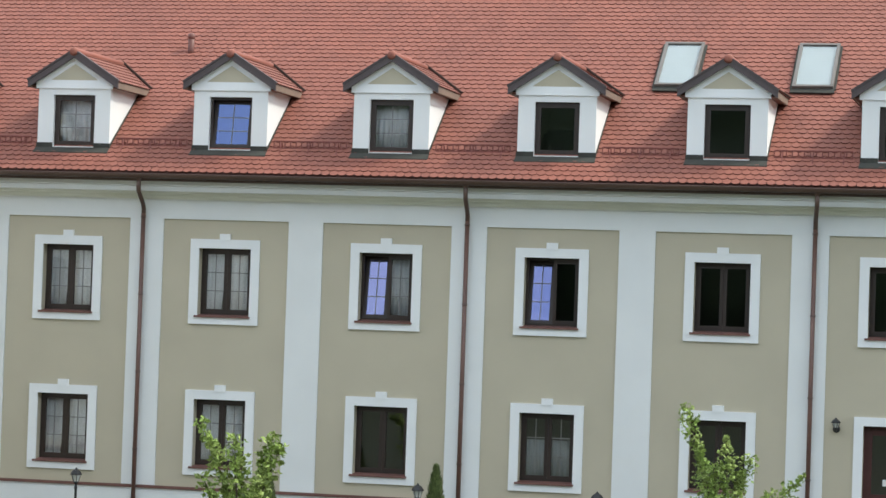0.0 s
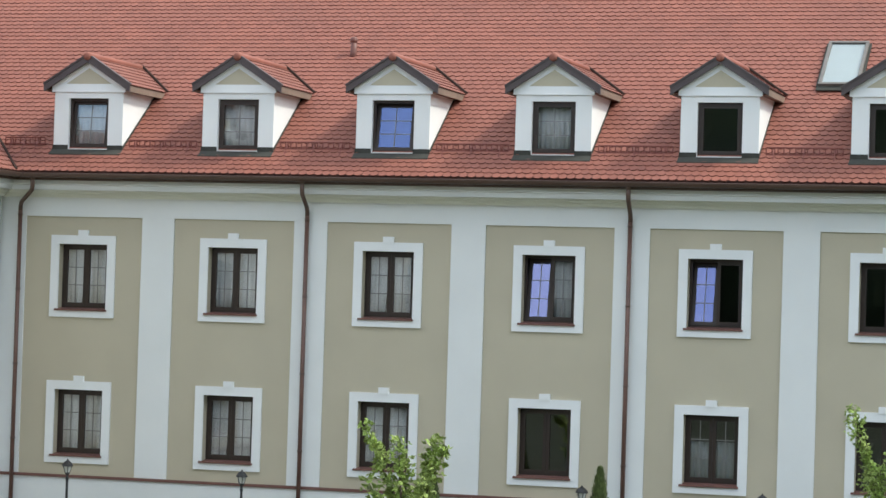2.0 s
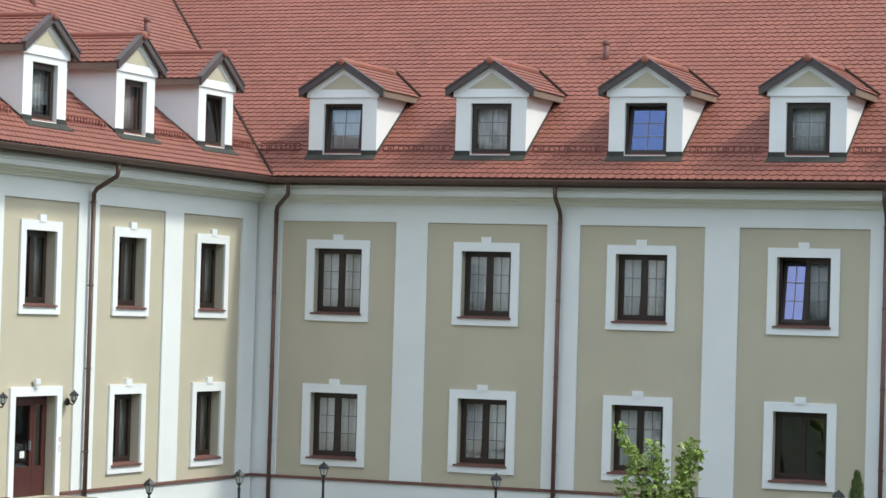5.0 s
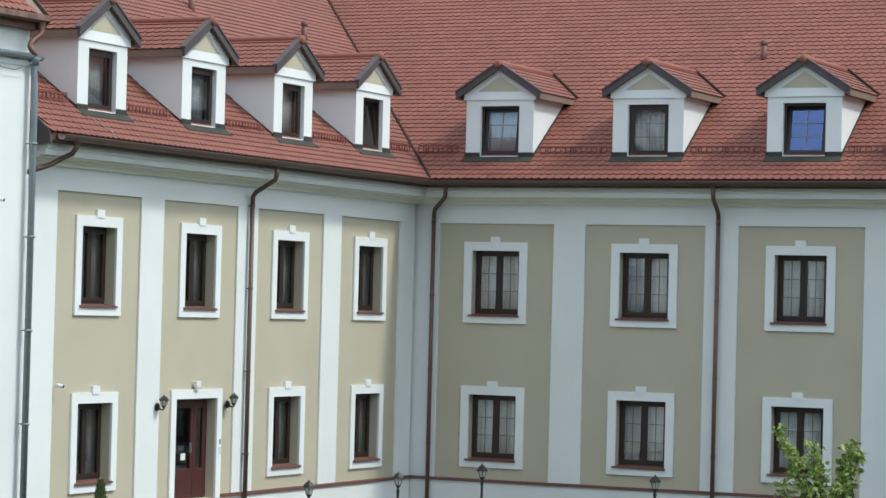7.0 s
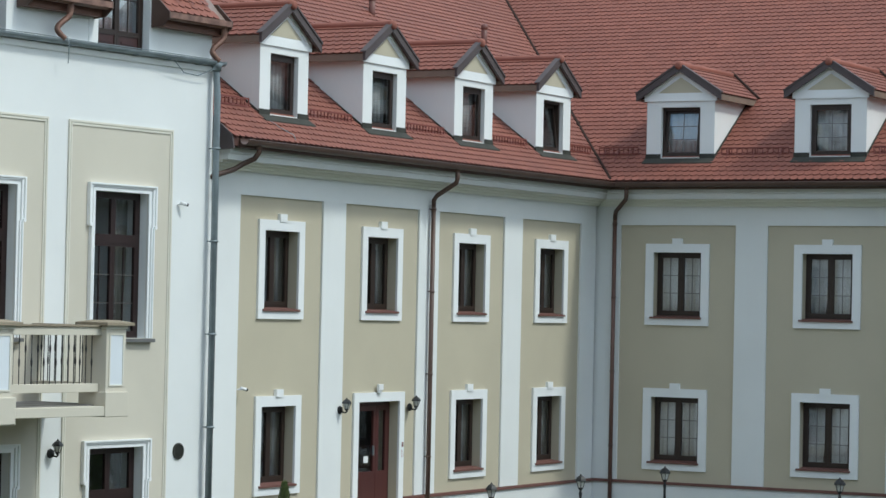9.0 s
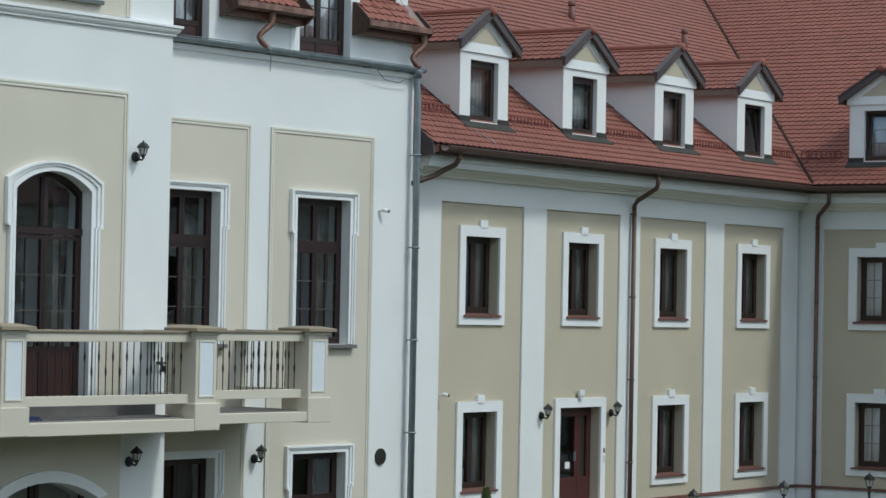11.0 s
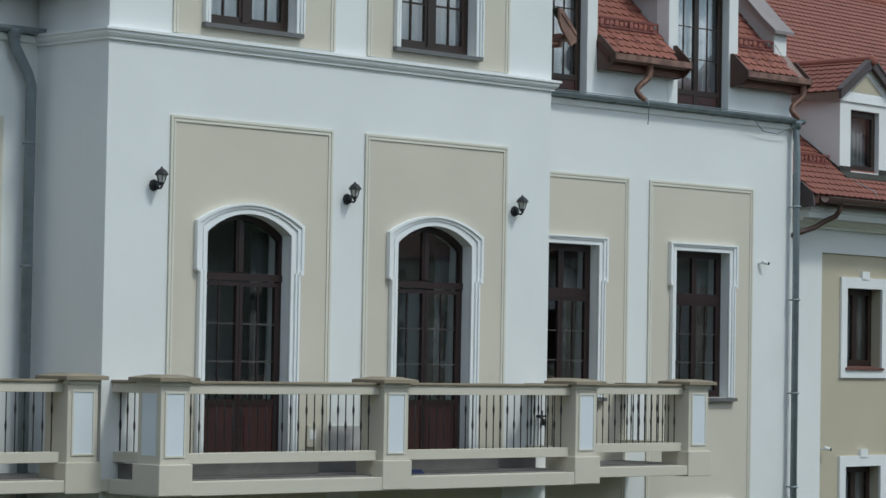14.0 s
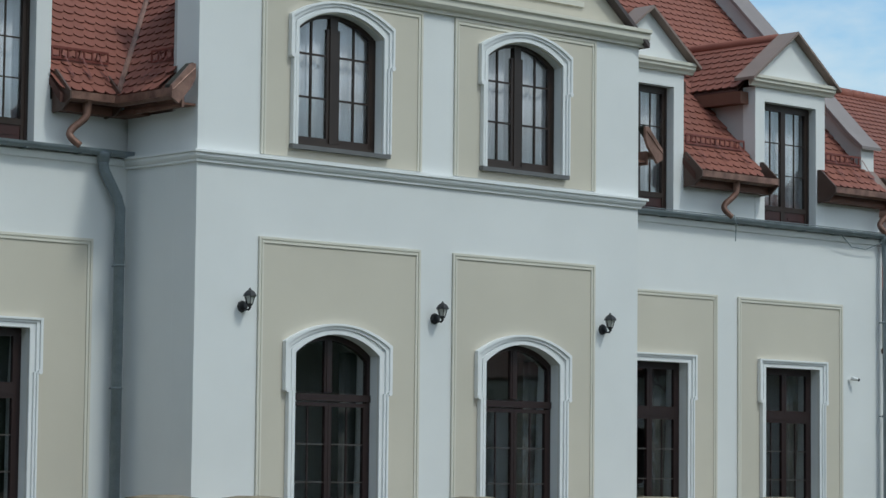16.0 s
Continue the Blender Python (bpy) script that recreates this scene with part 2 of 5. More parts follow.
        for i in range(m - 1):
            faces += [(i * n + k, i * n + (k + 1) % n, (i + 1) * n + (k + 1) % n, (i + 1) * n + k) for k in range(n)]
        faces += [tuple(range(n - 1, -1, -1)), tuple(range((m - 1) * n, m * n))]
        return self.add(pts, faces)

    def mesh(self, name, mat, smooth=False):
        me = bpy.data.meshes.new(name)
        me.from_pydata(self.v, [], self.f)
        bm = bmesh.new()
        bm.from_mesh(me)
        bmesh.ops.recalc_face_normals(bm, faces=bm.faces)
        bm.to_mesh(me)
        bm.free()
        me.materials.append(mat)
        if smooth:
            me.polygons.foreach_set("use_smooth", [True] * len(me.polygons))
        return me


def box(*a):
    return G().box(*a)


def part(name, g, mat, parent, label="", smooth=False, bevel=0.0):
    ob = new(name, g.mesh(name, mat, smooth))
    ob.parent = parent
    if bevel:
        md = ob.modifiers.new("edge", "BEVEL")
        md.width, md.segments, md.limit_method = bevel, 2, "ANGLE"
    return tagged(ob, label)


def thing(name, m, label, category, group="", kind=""):
    ob = new(name)
    ob.matrix_basis = m
    return tagged(ob, label, category, group, kind)


def structure(name, g, mat, m, label, category, smooth=False):
    ob = new(name, g.mesh(name, mat, smooth))
    ob.matrix_basis = m
    return tagged(ob, label, category, kind="structure")


def wall_grid(g, x0, x1, z0, z1, holes, y0, y1):
    """A wall from y0 (outer) to y1 with rectangular holes (xa, xb, za, zb) right through it."""
    xs = sorted({x0, x1, *(v for h in holes for v in h[:2] if x0 < v < x1)})
    zs = sorted({z0, z1, *(v for h in holes for v in h[2:4] if z0 < v < z1)})
    def solid(i, j):
        if not (0 <= i < len(xs) - 1 and 0 <= j < len(zs) - 1):
            return False
        cx, cz = (xs[i] + xs[i + 1]) / 2, (zs[j] + zs[j + 1]) / 2
        return not any(h[0] < cx < h[1] and h[2] < cz < h[3] for h in holes)
    for i in range(len(xs) - 1):
        for j in range(len(zs) - 1):
            if not solid(i, j):
                continue
            a, b, c, d = xs[i], xs[i + 1], zs[j], zs[j + 1]
            g.add([(a, y0, c), (b, y0, c), (b, y0, d), (a, y0, d)], [(0, 1, 2, 3)])
            g.add([(a, y1, c), (b, y1, c), (b, y1, d), (a, y1, d)], [(3, 2, 1, 0)])
            for di, dj, q in ((-1, 0, ((a, c), (a, d))), (1, 0, ((b, d), (b, c))), (0, -1, ((b, c), (a, c))), (0, 1, ((a, d), (b, d)))):
                if not solid(i + di, j + dj):
                    (xa, za), (xb, zb) = q
                    g.add([(xa, y0, za), (xb, y0, zb), (xb, y1, zb), (xa, y1, za)], [(0, 1, 2, 3)])
    return g


def arch(c, half, spring, rise, n=14):
    """Points of a segmental arch from left to right."""
    r = (half * half + rise * rise) / (2 * rise)
    a = math.asin(half / r)
    return [(c + r * math.sin(t), spring + rise - r + r * math.cos(t)) for t in np.linspace(-a, a, n)]


# ---- frames of reference: x along each facade, y inwards ----
BACK = Matrix.Identity(4)
LEFT = pose(0, 0, 0, 0, 0, 90)
PHI = -3.7227
MANOR = pose(0, -17, 0, 0, 0, 90 + PHI) @ pose(17, -0.4, 0)

# ---- levels of the two wings ----
Z_EAVE, SILL_U, SILL_L, LEDGE, ROOF0, DORM0 = 8.65, 5.36, 1.96, 1.45, 9.06, 9.12
KP, OVER = 0.745, 0.73
KPL, OVER_L, RIDGE_L = 0.79, 0.69, 6.22      # the side wing is a little steeper
WIN_W, WIN_H = 1.22, 1.54
RIDGE_IN = 6.7
CP = 1 / math.sqrt(1 + KP * KP)
BACK_C = [2.14 + 3.745 * k for k in range(9)]
LEFT_C = [-2.38 - 3.84 * k for k in range(4)]
DOOR_B, DOOR_L = 6, 2

# ---- ground ----
gg = G()
N = 60
def ground_z(x, y):
    r = math.hypot(x - 28.6, y + 58.3)
    return 3.2 * max(0.0, 1 - (r / 22.0) ** 2) ** 2
pos = [-1500, -600, -300, -150, -110] + list(np.linspace(-90, 60, 44)) + [90, 150, 300, 600, 1500]
for iy in range(len(pos)):
    for ix in range(len(pos)):
        gg.v.append((pos[ix] + 20, pos[iy], ground_z(pos[ix] + 20, pos[iy])))
w_ = len(pos)
gg.f += [(j * w_ + i, j * w_ + i + 1, (j + 1) * w_ + i + 1, (j + 1) * w_ + i) for j in range(w_ - 1) for i in range(w_ - 1)]
structure("ground", gg, GRASS, Matrix.Identity(4), "mown grass lawn around the buildings", "ground")

# ---- wooded hill behind the camera: it stands in the window glass ----
hill = G()
rng = random.Random(5)
for k in range(1300):
    a = radians(rng.uniform(30, 365))
    rad = rng.uniform(88, 150)
    x, y = 5 + rad * math.sin(a), -25 + rad * math.cos(a)
    if y > 10 and x < 45:
        continue
    h, w = rng.uniform(19, 30), rng.uniform(3.5, 5.5)
    if a < radians(100):
        h *= 0.58
    z0 = 0.05 * (rad - 90)
    prof = [(0.3, 0), (w * 0.8, h * 0.25), (w, h * 0.5), (w * 0.7, h * 0.8), (0.2, h)]
    hill.lathe([(r * rng.uniform(0.75, 1.2), z) for r, z in prof], 7, (x, y, z0))
woods = new("distant_woods", hill.mesh("distant_woods", WOODS))
tagged(woods, "dark green deciduous woods facing the courtyard", "woods", kind="stuff")


# ---- facades of the two wings ----
def facade(name, m, x0, x1, centres, door_half, half, door, label):
    """Beige wall with white pilasters, frieze, stepped cornice, clay ledge and plinth."""
    holes = []
    for k, c in enumerate(centres):
        holes.append((c - WIN_W / 2, c + WIN_W / 2, SILL_U, SILL_U + WIN_H))
        if k == door:
            holes.append((c - door_half, c + door_half, LEDGE, 3.52))
        else:
            holes.append((c - WIN_W / 2, c + WIN_W / 2, SILL_L, SILL_L + WIN_H))
    wall = structure(name, wall_grid(G(), x0, x1, 0, 8.5, holes, 0.0, 0.45), BEIGE, m, label, "wall")
    edges = [(c - half, c + half) for c in centres]
    spans = []
    left = x0
    for a, b in sorted(edges):
        spans.append((left, a))
        left = b
    spans.append((left, x1))
    dholes = [h for h in holes if h[2] == LEDGE]
    for a, b in spans:
        if b - a > 0.05:
            part("pilaster", box(a, b, -0.045, -0.001, LEDGE + 0.07, 7.54), WHITE, wall, "white rendered pilaster")
    part("frieze", box(x0, x1, -0.045, -0.001, 7.54, 7.98), WHITE, wall, "white frieze")
    prof = [(0.0, 7.98), (-0.13, 7.98), (-0.14, 8.03), (-0.20, 8.035), (-0.22, 8.085), (-0.34, 8.09), (-0.36, 8.139), (0.0, 8.139)]
    ca, cb, m0, m1 = (x0, x1, 1, 0) if x0 == 0.0 else (-16.5, 0.0, 0, 1)
    part("bed_moulding", G().moulding(prof, ca, cb, m0, m1), MOULD, wall, "cream stepped moulding")
    part("cornice", G().moulding([(0.0, 8.14), (-0.48, 8.14), (-0.49, 8.24), (-0.53, 8.27), (-0.53, 8.36), (0.0, 8.36)], ca, cb, m0, m1), WHITE, wall, "white eaves cornice")
    segs, left = [], x0
    for h in sorted(dholes):
        segs.append((left, h[0] - 0.2))
        left = h[1] + 0.2
    segs.append((left, x1))
    for a, b in segs:
        part("ledge", box(a, b, -0.10, -0.001, LEDGE, LEDGE + 0.065), SILL, wall, "red-brown clay ledge")
        part("plinth", box(a, b, -0.06, -0.001, 0, LEDGE - 0.001), WHITE, wall, "white plinth")
    return wall


facade("wall_back", BACK, 0.0, 34.5, BACK_C, 0.64, 1.475, DOOR_B, "beige rendered courtyard wall with white pilasters")
facade("wall_left", LEFT, -17.2, -0.12, LEFT_C, 0.82, 1.49, DOOR_L, "sunlit beige rendered wall with white pilasters")


def rooms(name, m, x0, x1, zs, depth):
    g = G()
    g.box(x0, x1, depth, depth + 0.2, zs[0], zs[-1])
    for z in zs:
        g.box(x0, x1, 0.46, depth, z - 0.15, z)
    structure(name, g, ROOMM, m, "plain rooms behind the windows, coloured dark for their dimness", "interior")


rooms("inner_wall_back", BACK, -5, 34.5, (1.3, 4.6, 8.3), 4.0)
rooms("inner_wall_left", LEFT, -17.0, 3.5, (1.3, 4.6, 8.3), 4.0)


def pane(name, x0, x1, z0, z1, y, parent, mat=None):
    ob = part(name, box(x0, x1, y, y + 0.006, z0, z1), mat or GLASS, parent, "clear glass pane")
    ob.visible_shadow = False
    return ob


def curtain(x0, x1, z0, z1, y, parent, lean=0.0, seed=0, mat=None):
    rg = random.Random(seed)
    n = max(8, int((x1 - x0) * 60))
    ph, k = rg.uniform(0, 6), rg.uniform(38, 55)
    pts, faces = [], []
    for j, z in enumerate((z0, (z0 + z1) / 2, z1)):
        for i in range(n + 1):
            u = i / n
            x = x0 + (x1 - x0) * u + lean * (1 - j / 2) * u
            pts.append((x, y + 0.022 * math.sin(k * x + ph) * (1.2 - 0.3 * j), z))
    for j in range(2):
        faces += [(j * (n + 1) + i, j * (n + 1) + i + 1, (j + 1) * (n + 1) + i + 1, (j + 1) * (n + 1) + i) for i in range(n)]
    ob = part("curtain", G().add(pts, faces), mat or CURTAIN, parent, "pale hanging curtain", smooth=True)
    md = ob.modifiers.new("cloth", "SOLIDIFY")
    md.thickness = 0.004
    return ob


def sash(parent, x0, x1, z0, z1, y, tilt=0.0, rows=3, cols=2, mat=None, st=0.075, glz=None):
    """One casement: a frame of four bars, a pane and thin glazing bars. tilt: degrees that its top leans in."""
    mat = mat or BROWN
    g = G()
    w, h = x1 - x0, z1 - z0
    g.box(0, w, 0, 0.06, 0, st).box(0, w, 0, 0.06, h - st, h)
    g.box(0, st, 0, 0.06, st, h - st).box(w - st, w, 0, 0.06, st, h - st)
    ob = part("sash", g, mat, parent, "dark brown casement")
    ob.matrix_basis = pose(x0, y, z0, -tilt)
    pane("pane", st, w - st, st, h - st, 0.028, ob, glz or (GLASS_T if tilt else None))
    for c in range(1, cols):
        x = st + (w - 2 * st) * c / cols
        part("glazing_bar", box(x - 0.009, x + 0.009, 0.018, 0.040, st, h - st), BARS, ob)
    for r in range(1, rows):
        z = st + (h - 2 * st) * r / rows
        part("glazing_bar", box(st, w - st, 0.016, 0.042, z - 0.009, z + 0.009), BARS, ob)
    return ob


def casement(m, label, drape=(True, True), tilt=(0, 0), seed=0, bars=True, mat=None):
    """A two-leaf window in a white surround with a keystone and a clay sill. Origin: middle of the opening's foot."""
    t = thing("casement_window", m, label, "window", "windows of the wings")
    a, h, s = WIN_W / 2, WIN_H, 0.205
    g = G()
    g.box(-a - s, a + s, -0.05, -0.001, h, h + s).box(-a - s, a + s, -0.05, -0.001, -0.17, -0.001)
    g.box(-a - s, -a, -0.05, -0.001, 0, h).box(a, a + s, -0.05, -0.001, 0, h)
    part("surround", g, WHITE_T, t, "white rendered surround")
    part("keystone", box(-0.125, 0.125, -0.07, -0.002, h + s - 0.03, h + s + 0.125), WHITE_T, t, "white keystone")
    part("sill", G().prism([(-0.09, -0.02), (-0.09, 0.02), (0.2, 0.055), (0.2, -0.02)], -a - 0.06, a + 0.03, 0), SILL, t, "red-brown clay sill")
    y = 0.20
    f = G()
    f.box(-a, a, y, y + 0.08, 0.055, 0.11).box(-a, a, y, y + 0.08, h - 0.06, h).box(-a, -a + 0.06, y, y + 0.08, 0.11, h - 0.06).box(a - 0.06, a, y, y + 0.08, 0.11, h - 0.06)
    part("frame", f, BROWN, t, "dark brown frame")
    rows, cols = (3, 2) if bars else (1, 1)
    sash(t, -a + 0.05, 0.0, 0.10, h - 0.05, y - 0.012, tilt[0], 3 if tilt[0] else rows, 2 if tilt[0] else cols)
    sash(t, 0.004, a - 0.05, 0.10, h - 0.05, y - 0.012, tilt[1], rows, cols)
    if drape[0] == 3:
        curtain(-a, -0.02, 0.08, h * 0.62, y + 0.12, t, 0, seed, CURTAIN_M)
        curtain(0.02, a, 0.08, h * 0.62, y + 0.12, t, 0, seed + 50, CURTAIN_M)
        return t
    if drape[0]:
        curtain(-a, -0.04 if drape[0] == 1 else -0.25, 0.08, h, y + 0.12, t, -0.12, seed, mat)
    if drape[1]:
        curtain(0.04 if drape[1] == 1 else 0.25, a, 0.08, h, y + 0.12, t, 0.12, seed + 50, mat)
    return t


LBL = "dark brown two-leaf window in a white surround"
for k, c in enumerate(BACK_C):
    up = [((1, 1), (0, 0)), ((1, 1), (0, 0)), ((1, 1), (0, 0)), ((0, 1), (10, 0)), ((0, 0), (10, 0)), ((0, 0), (0, 0))][k] if k < 6 else ((0, 0), (0, 0))
    lo = [((1, 1), (0, 0)), ((1, 1), (0, 0)), ((1, 1), (0, 0)), ((0, 0), (0, 0)), ((3, 3), (0, 0)), ((0, 0), (0, 0))][k] if k < 6 else ((0, 1), (0, 0))
    casement(BACK @ pose(c, 0, SILL_U), LBL + (" with pale curtains" if up[0][0] else " without curtains, its glass dark"), *up, seed=k, bars=bool(up[0][1]))
    if k != DOOR_B:
        casement(BACK @ pose(c, 0, SILL_L), LBL + (" with pale curtains" if lo[0][0] else " without curtains, its glass dark"), *lo, seed=20 + k, bars=bool(lo[0][1]))
for k, c in enumerate(LEFT_C):
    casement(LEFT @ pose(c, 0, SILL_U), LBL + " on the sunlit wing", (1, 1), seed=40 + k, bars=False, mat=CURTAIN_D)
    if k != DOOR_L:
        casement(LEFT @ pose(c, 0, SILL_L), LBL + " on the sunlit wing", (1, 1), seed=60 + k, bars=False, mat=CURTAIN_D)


def entrance(m, label, a):
    """A glazed red-brown door in a white surround."""
    t = thing("entrance_door", m, label, "door")
    h = 2.07
    g = G()
    g.box(-a - 0.2, a + 0.2, -0.05, -0.001, h, h + 0.19).box(-a - 0.2, -a, -0.05, -0.001, -0.1, h).box(a, a + 0.2, -0.05, -0.001, -0.1, h)
    part("surround", g, WHITE_T, t, "white rendered surround")
    y = 0.2
    part("frame", G().box(-a, a, y, y + 0.09, h - 0.08, h).box(-a, -a + 0.08, y, y + 0.09, 0, h - 0.08).box(a - 0.08, a, y, y + 0.09, 0, h - 0.08), DOOR_RED, t)
    for x0, x1 in ((-a + 0.08, 0.26), (0.27, a - 0.08)):
        leaf = part("leaf", G().box(x0, x1, y - 0.01, y + 0.05, 0.02, 0.62).box(x0, x1, y - 0.01, y + 0.05, h - 0.2, h - 0.085)
                    .box(x0, x0 + 0.1, y - 0.01, y + 0.05, 0.62, h - 0.2).box(x1 - 0.1, x1, y - 0.01, y + 0.05, 0.62, h - 0.2), DOOR_RED, t, "red-brown door leaf")
        pane("pane", x0 + 0.1, x1 - 0.1, 0.62, h - 0.2, y + 0.02, leaf)
    part("notice", box(-0.22, -0.04, y - 0.014, y - 0.011, 0.80, 0.94), WHITEP, t, "white paper notice")
    part("handle", box(0.10, 0.13, y - 0.06, y - 0.02, 0.95, 1.15), ZINC, t, "steel handle")
    for i in range(3):
        part("step", box(-1.1 - 0.3 * i, 1.1 + 0.3 * i, -0.9 - 0.32 * i, -0.11, -0.5 * (i + 1), -0.5 * i - 0.002), STONE, t, "stone step")
    return t


entrance(LEFT @ pose(LEFT_C[DOOR_L], 0, LEDGE), "red-brown glazed door in a white surround", 0.82)
entrance(BACK @ pose(BACK_C[DOOR_B], 0, LEDGE), "red-brown glazed door in a white surround, shaded", 0.64)


# ---- roofs of the wings ----
def tile_mesh(w=0.183, l=0.42, th=0.020):
    """One beaver-tail tile, origin at the middle of its rounded foot, y up the slope."""
    n = 6
    foot = [(w / 2 * math.cos(t), -0.082 * math.sin(t) + 0.082) for t in np.linspace(0, math.pi, n + 1)][::-1]
    top = [(w / 2, l), (-w / 2, l)]
    loop = foot + top
    k = len(loop)
    v = [(x, y, th + 0.042 * (1 - y / l)) for x, y in loop] + [(x, y, 0.042 * (1 - y / l)) for x, y in loop[:n + 1]]
    f = [tuple(range(k))] + [(i, k + i, k + i + 1, i + 1) for i in range(n)]
    return v, f


TV, TF = tile_mesh()


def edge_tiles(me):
    """The butt ends take a darker colour for the shadow lines and dirt there."""
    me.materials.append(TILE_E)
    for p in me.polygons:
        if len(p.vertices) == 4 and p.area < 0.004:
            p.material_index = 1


COURSE, TW = 0.186, 0.189


def tiles(name, m, x0, x1, length, keep, parent, pieces=None):
    """Courses of tiles on a slope; m: its frame, x along, y up the slope, z out of it. pieces: the stretch whose tiles stand alone."""
    rg = random.Random(len(name) + int(abs(x0) * 10))
    joined = G()
    me = None
    if pieces:
        one = G()
        one.add(TV, TF)
        me = one.mesh("roof_tile", TILE)
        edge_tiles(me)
    count = 0
    for r in range(int(length / COURSE) + 1):
        y = r * COURSE
        off = (r % 2) * TW / 2
        for i in range(int((x1 - x0) / TW) + 2):
            x = x0 + i * TW + off
            if x > x1 or not keep(x, y + 0.08):
                continue
            a, dz = rg.uniform(-0.012, 0.012), rg.uniform(0, 0.004)
            if pieces and count < 290 and pieces[0] < x < pieces[1] and pieces[2] < y < pieces[3]:
                ob = new("roof_tile", me)
                ob.parent = parent
                ob.matrix_basis = parent.matrix_basis.inverted() @ m @ pose(x, y, dz, 0, 0, math.degrees(a))
                count += 1
                continue
            ca, sa = math.cos(a), math.sin(a)
            joined.add([(x + ca * p - sa * q, y + sa * p + ca * q, z + dz) for p, q, z in TV], TF)
    me2 = bpy.data.meshes.new(name)
    me2.from_pydata(joined.v, [], joined.f)
    me2.materials.append(TILE)
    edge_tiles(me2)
    ob = new("tiling", me2)
    ob.parent = parent
    ob.matrix_basis = parent.matrix_basis.inverted() @ m
    return tagged(ob, "overlapping red beaver-tail clay tiles", kind="stuff")


S2 = math.sqrt(2)
SLOPE = (RIDGE_IN + OVER) / CP


def in_dormer(x, y_in, centres):
    return y_in > 0.03 and any(abs(x - c) < 0.80 and y_in < 1.75 for c in centres)


def slope_frame(m, over=OVER, kp=KP):
    """Frame of a wing's roof slope: origin on the eave line, y up the slope."""
    return m @ pose(0, -over, ROOF0 - over * kp, math.degrees(math.atan(kp)))


def roof_deck(x0, x1, centres, kp=KP, over=OVER, ridge=RIDGE_IN):
    """Boarded deck under the tiles, open where the dormers stand."""
    g = G()
    def strip(a, b, y0, y1):
        g.prism([(y0, ROOF0 + y0 * kp), (y1, ROOF0 + y1 * kp), (y1, ROOF0 + y1 * kp - 0.14), (y0, ROOF0 + y0 * kp - 0.14)], a, b, 0)
    top = ROOF0 + ridge * kp
    strip(x0, x1, -over + 0.02, -0.02)
    strip(x0, x1, 1.75, ridge)
    left = x0
    for c in sorted(centres):
        strip(left, c - 0.85, -0.02, 1.75)
        left = c + 0.85
    strip(left, x1, -0.02, 1.75)
    g.prism([(ridge, top), (2 * ridge + 0.5, 8.6), (2 * ridge + 0.5, 8.45), (ridge, top - 0.15)], x0, x1, 0)
    return g


SKYL = [(18.88, 19.80), (21.98, 22.90)]
SKY_IN = 2.34
roof_b = structure("roof_back", roof_deck(-6.9, 34.5, BACK_C), UNDER, BACK, "red clay tile roof over the courtyard wing", "roof")
def keep_b(x, y):
    yin = -OVER + y * CP
    return x > -yin * KP / KPL - 0.02 and not in_dormer(x, yin, BACK_C) and not any(a - 0.02 < x < b + 0.02 and SKY_IN + 0.02 < yin < SKY_IN + 1.45 for a, b in SKYL)
tiles("tiles_back", slope_frame(BACK), -6.8, 27.5, SLOPE, keep_b, roof_b, pieces=(9.5, 15.5, 3.0, 6.2))
roof_l = structure("roof_left", roof_deck(-16.6, 6.9, LEFT_C, KPL, OVER_L, RIDGE_L), UNDER, LEFT, "red clay tile roof over the side wing", "roof")
def keep_l(x, y):
    yin = -OVER_L + y / math.sqrt(1 + KPL * KPL)
    return x < yin * KPL / KP + 0.02 and not in_dormer(x, yin, LEFT_C)
tiles("tiles_left", slope_frame(LEFT, OVER_L, KPL), -16.55, 6.6, (RIDGE_L + OVER_L) * math.sqrt(1 + KPL * KPL), keep_l, roof_l, pieces=(-12.3, -6.5, 2.6, 5.4))


def ridge_line(m, x0, x1, y, z, parent, n, r=0.11):
    L = (x1 - x0) / n
    for i in range(n):
        g = G().tube([(0, 0, 0), (L * 0.5, 0, 0.004), (L * 1.06, 0, 0.012)], [r, r * 1.03, r * 1.12], 10)
        ob = part("ridge_tile", g, RIDGE, parent, smooth=True)
        ob.matrix_basis = parent.matrix_basis.inverted() @ m @ pose(x0 + i * L, y, z)


ridge_line(LEFT, -16.6, 6.4, RIDGE_L, ROOF0 + RIDGE_L * KPL + 0.03, roof_l, 54)
# open valley between the two roofs
va, vb = Vector((OVER_L, -OVER, ROOF0 - OVER * KP + 0.075)), Vector((-6.2, 6.2 * KPL / KP, ROOF0 + 6.2 * KPL + 0.075))
vg = G()
side = Vector((0.02, 0.02, 0.0))
vg.add([va - side, va + side, vb + side, vb - side, va - side + Vector((0, 0, 0.035)), va + side + Vector((0, 0, 0.035)), vb + side + Vector((0, 0, 0.035)), vb - side + Vector((0, 0, 0.035))],
       [(0, 1, 2, 3), (7, 6, 5, 4), (0, 4, 5, 1), (1, 5, 6, 2), (2, 6, 7, 3), (3, 7, 4, 0)])
part("valley_gutter", vg, VALLEY, roof_b, "dark metal valley")


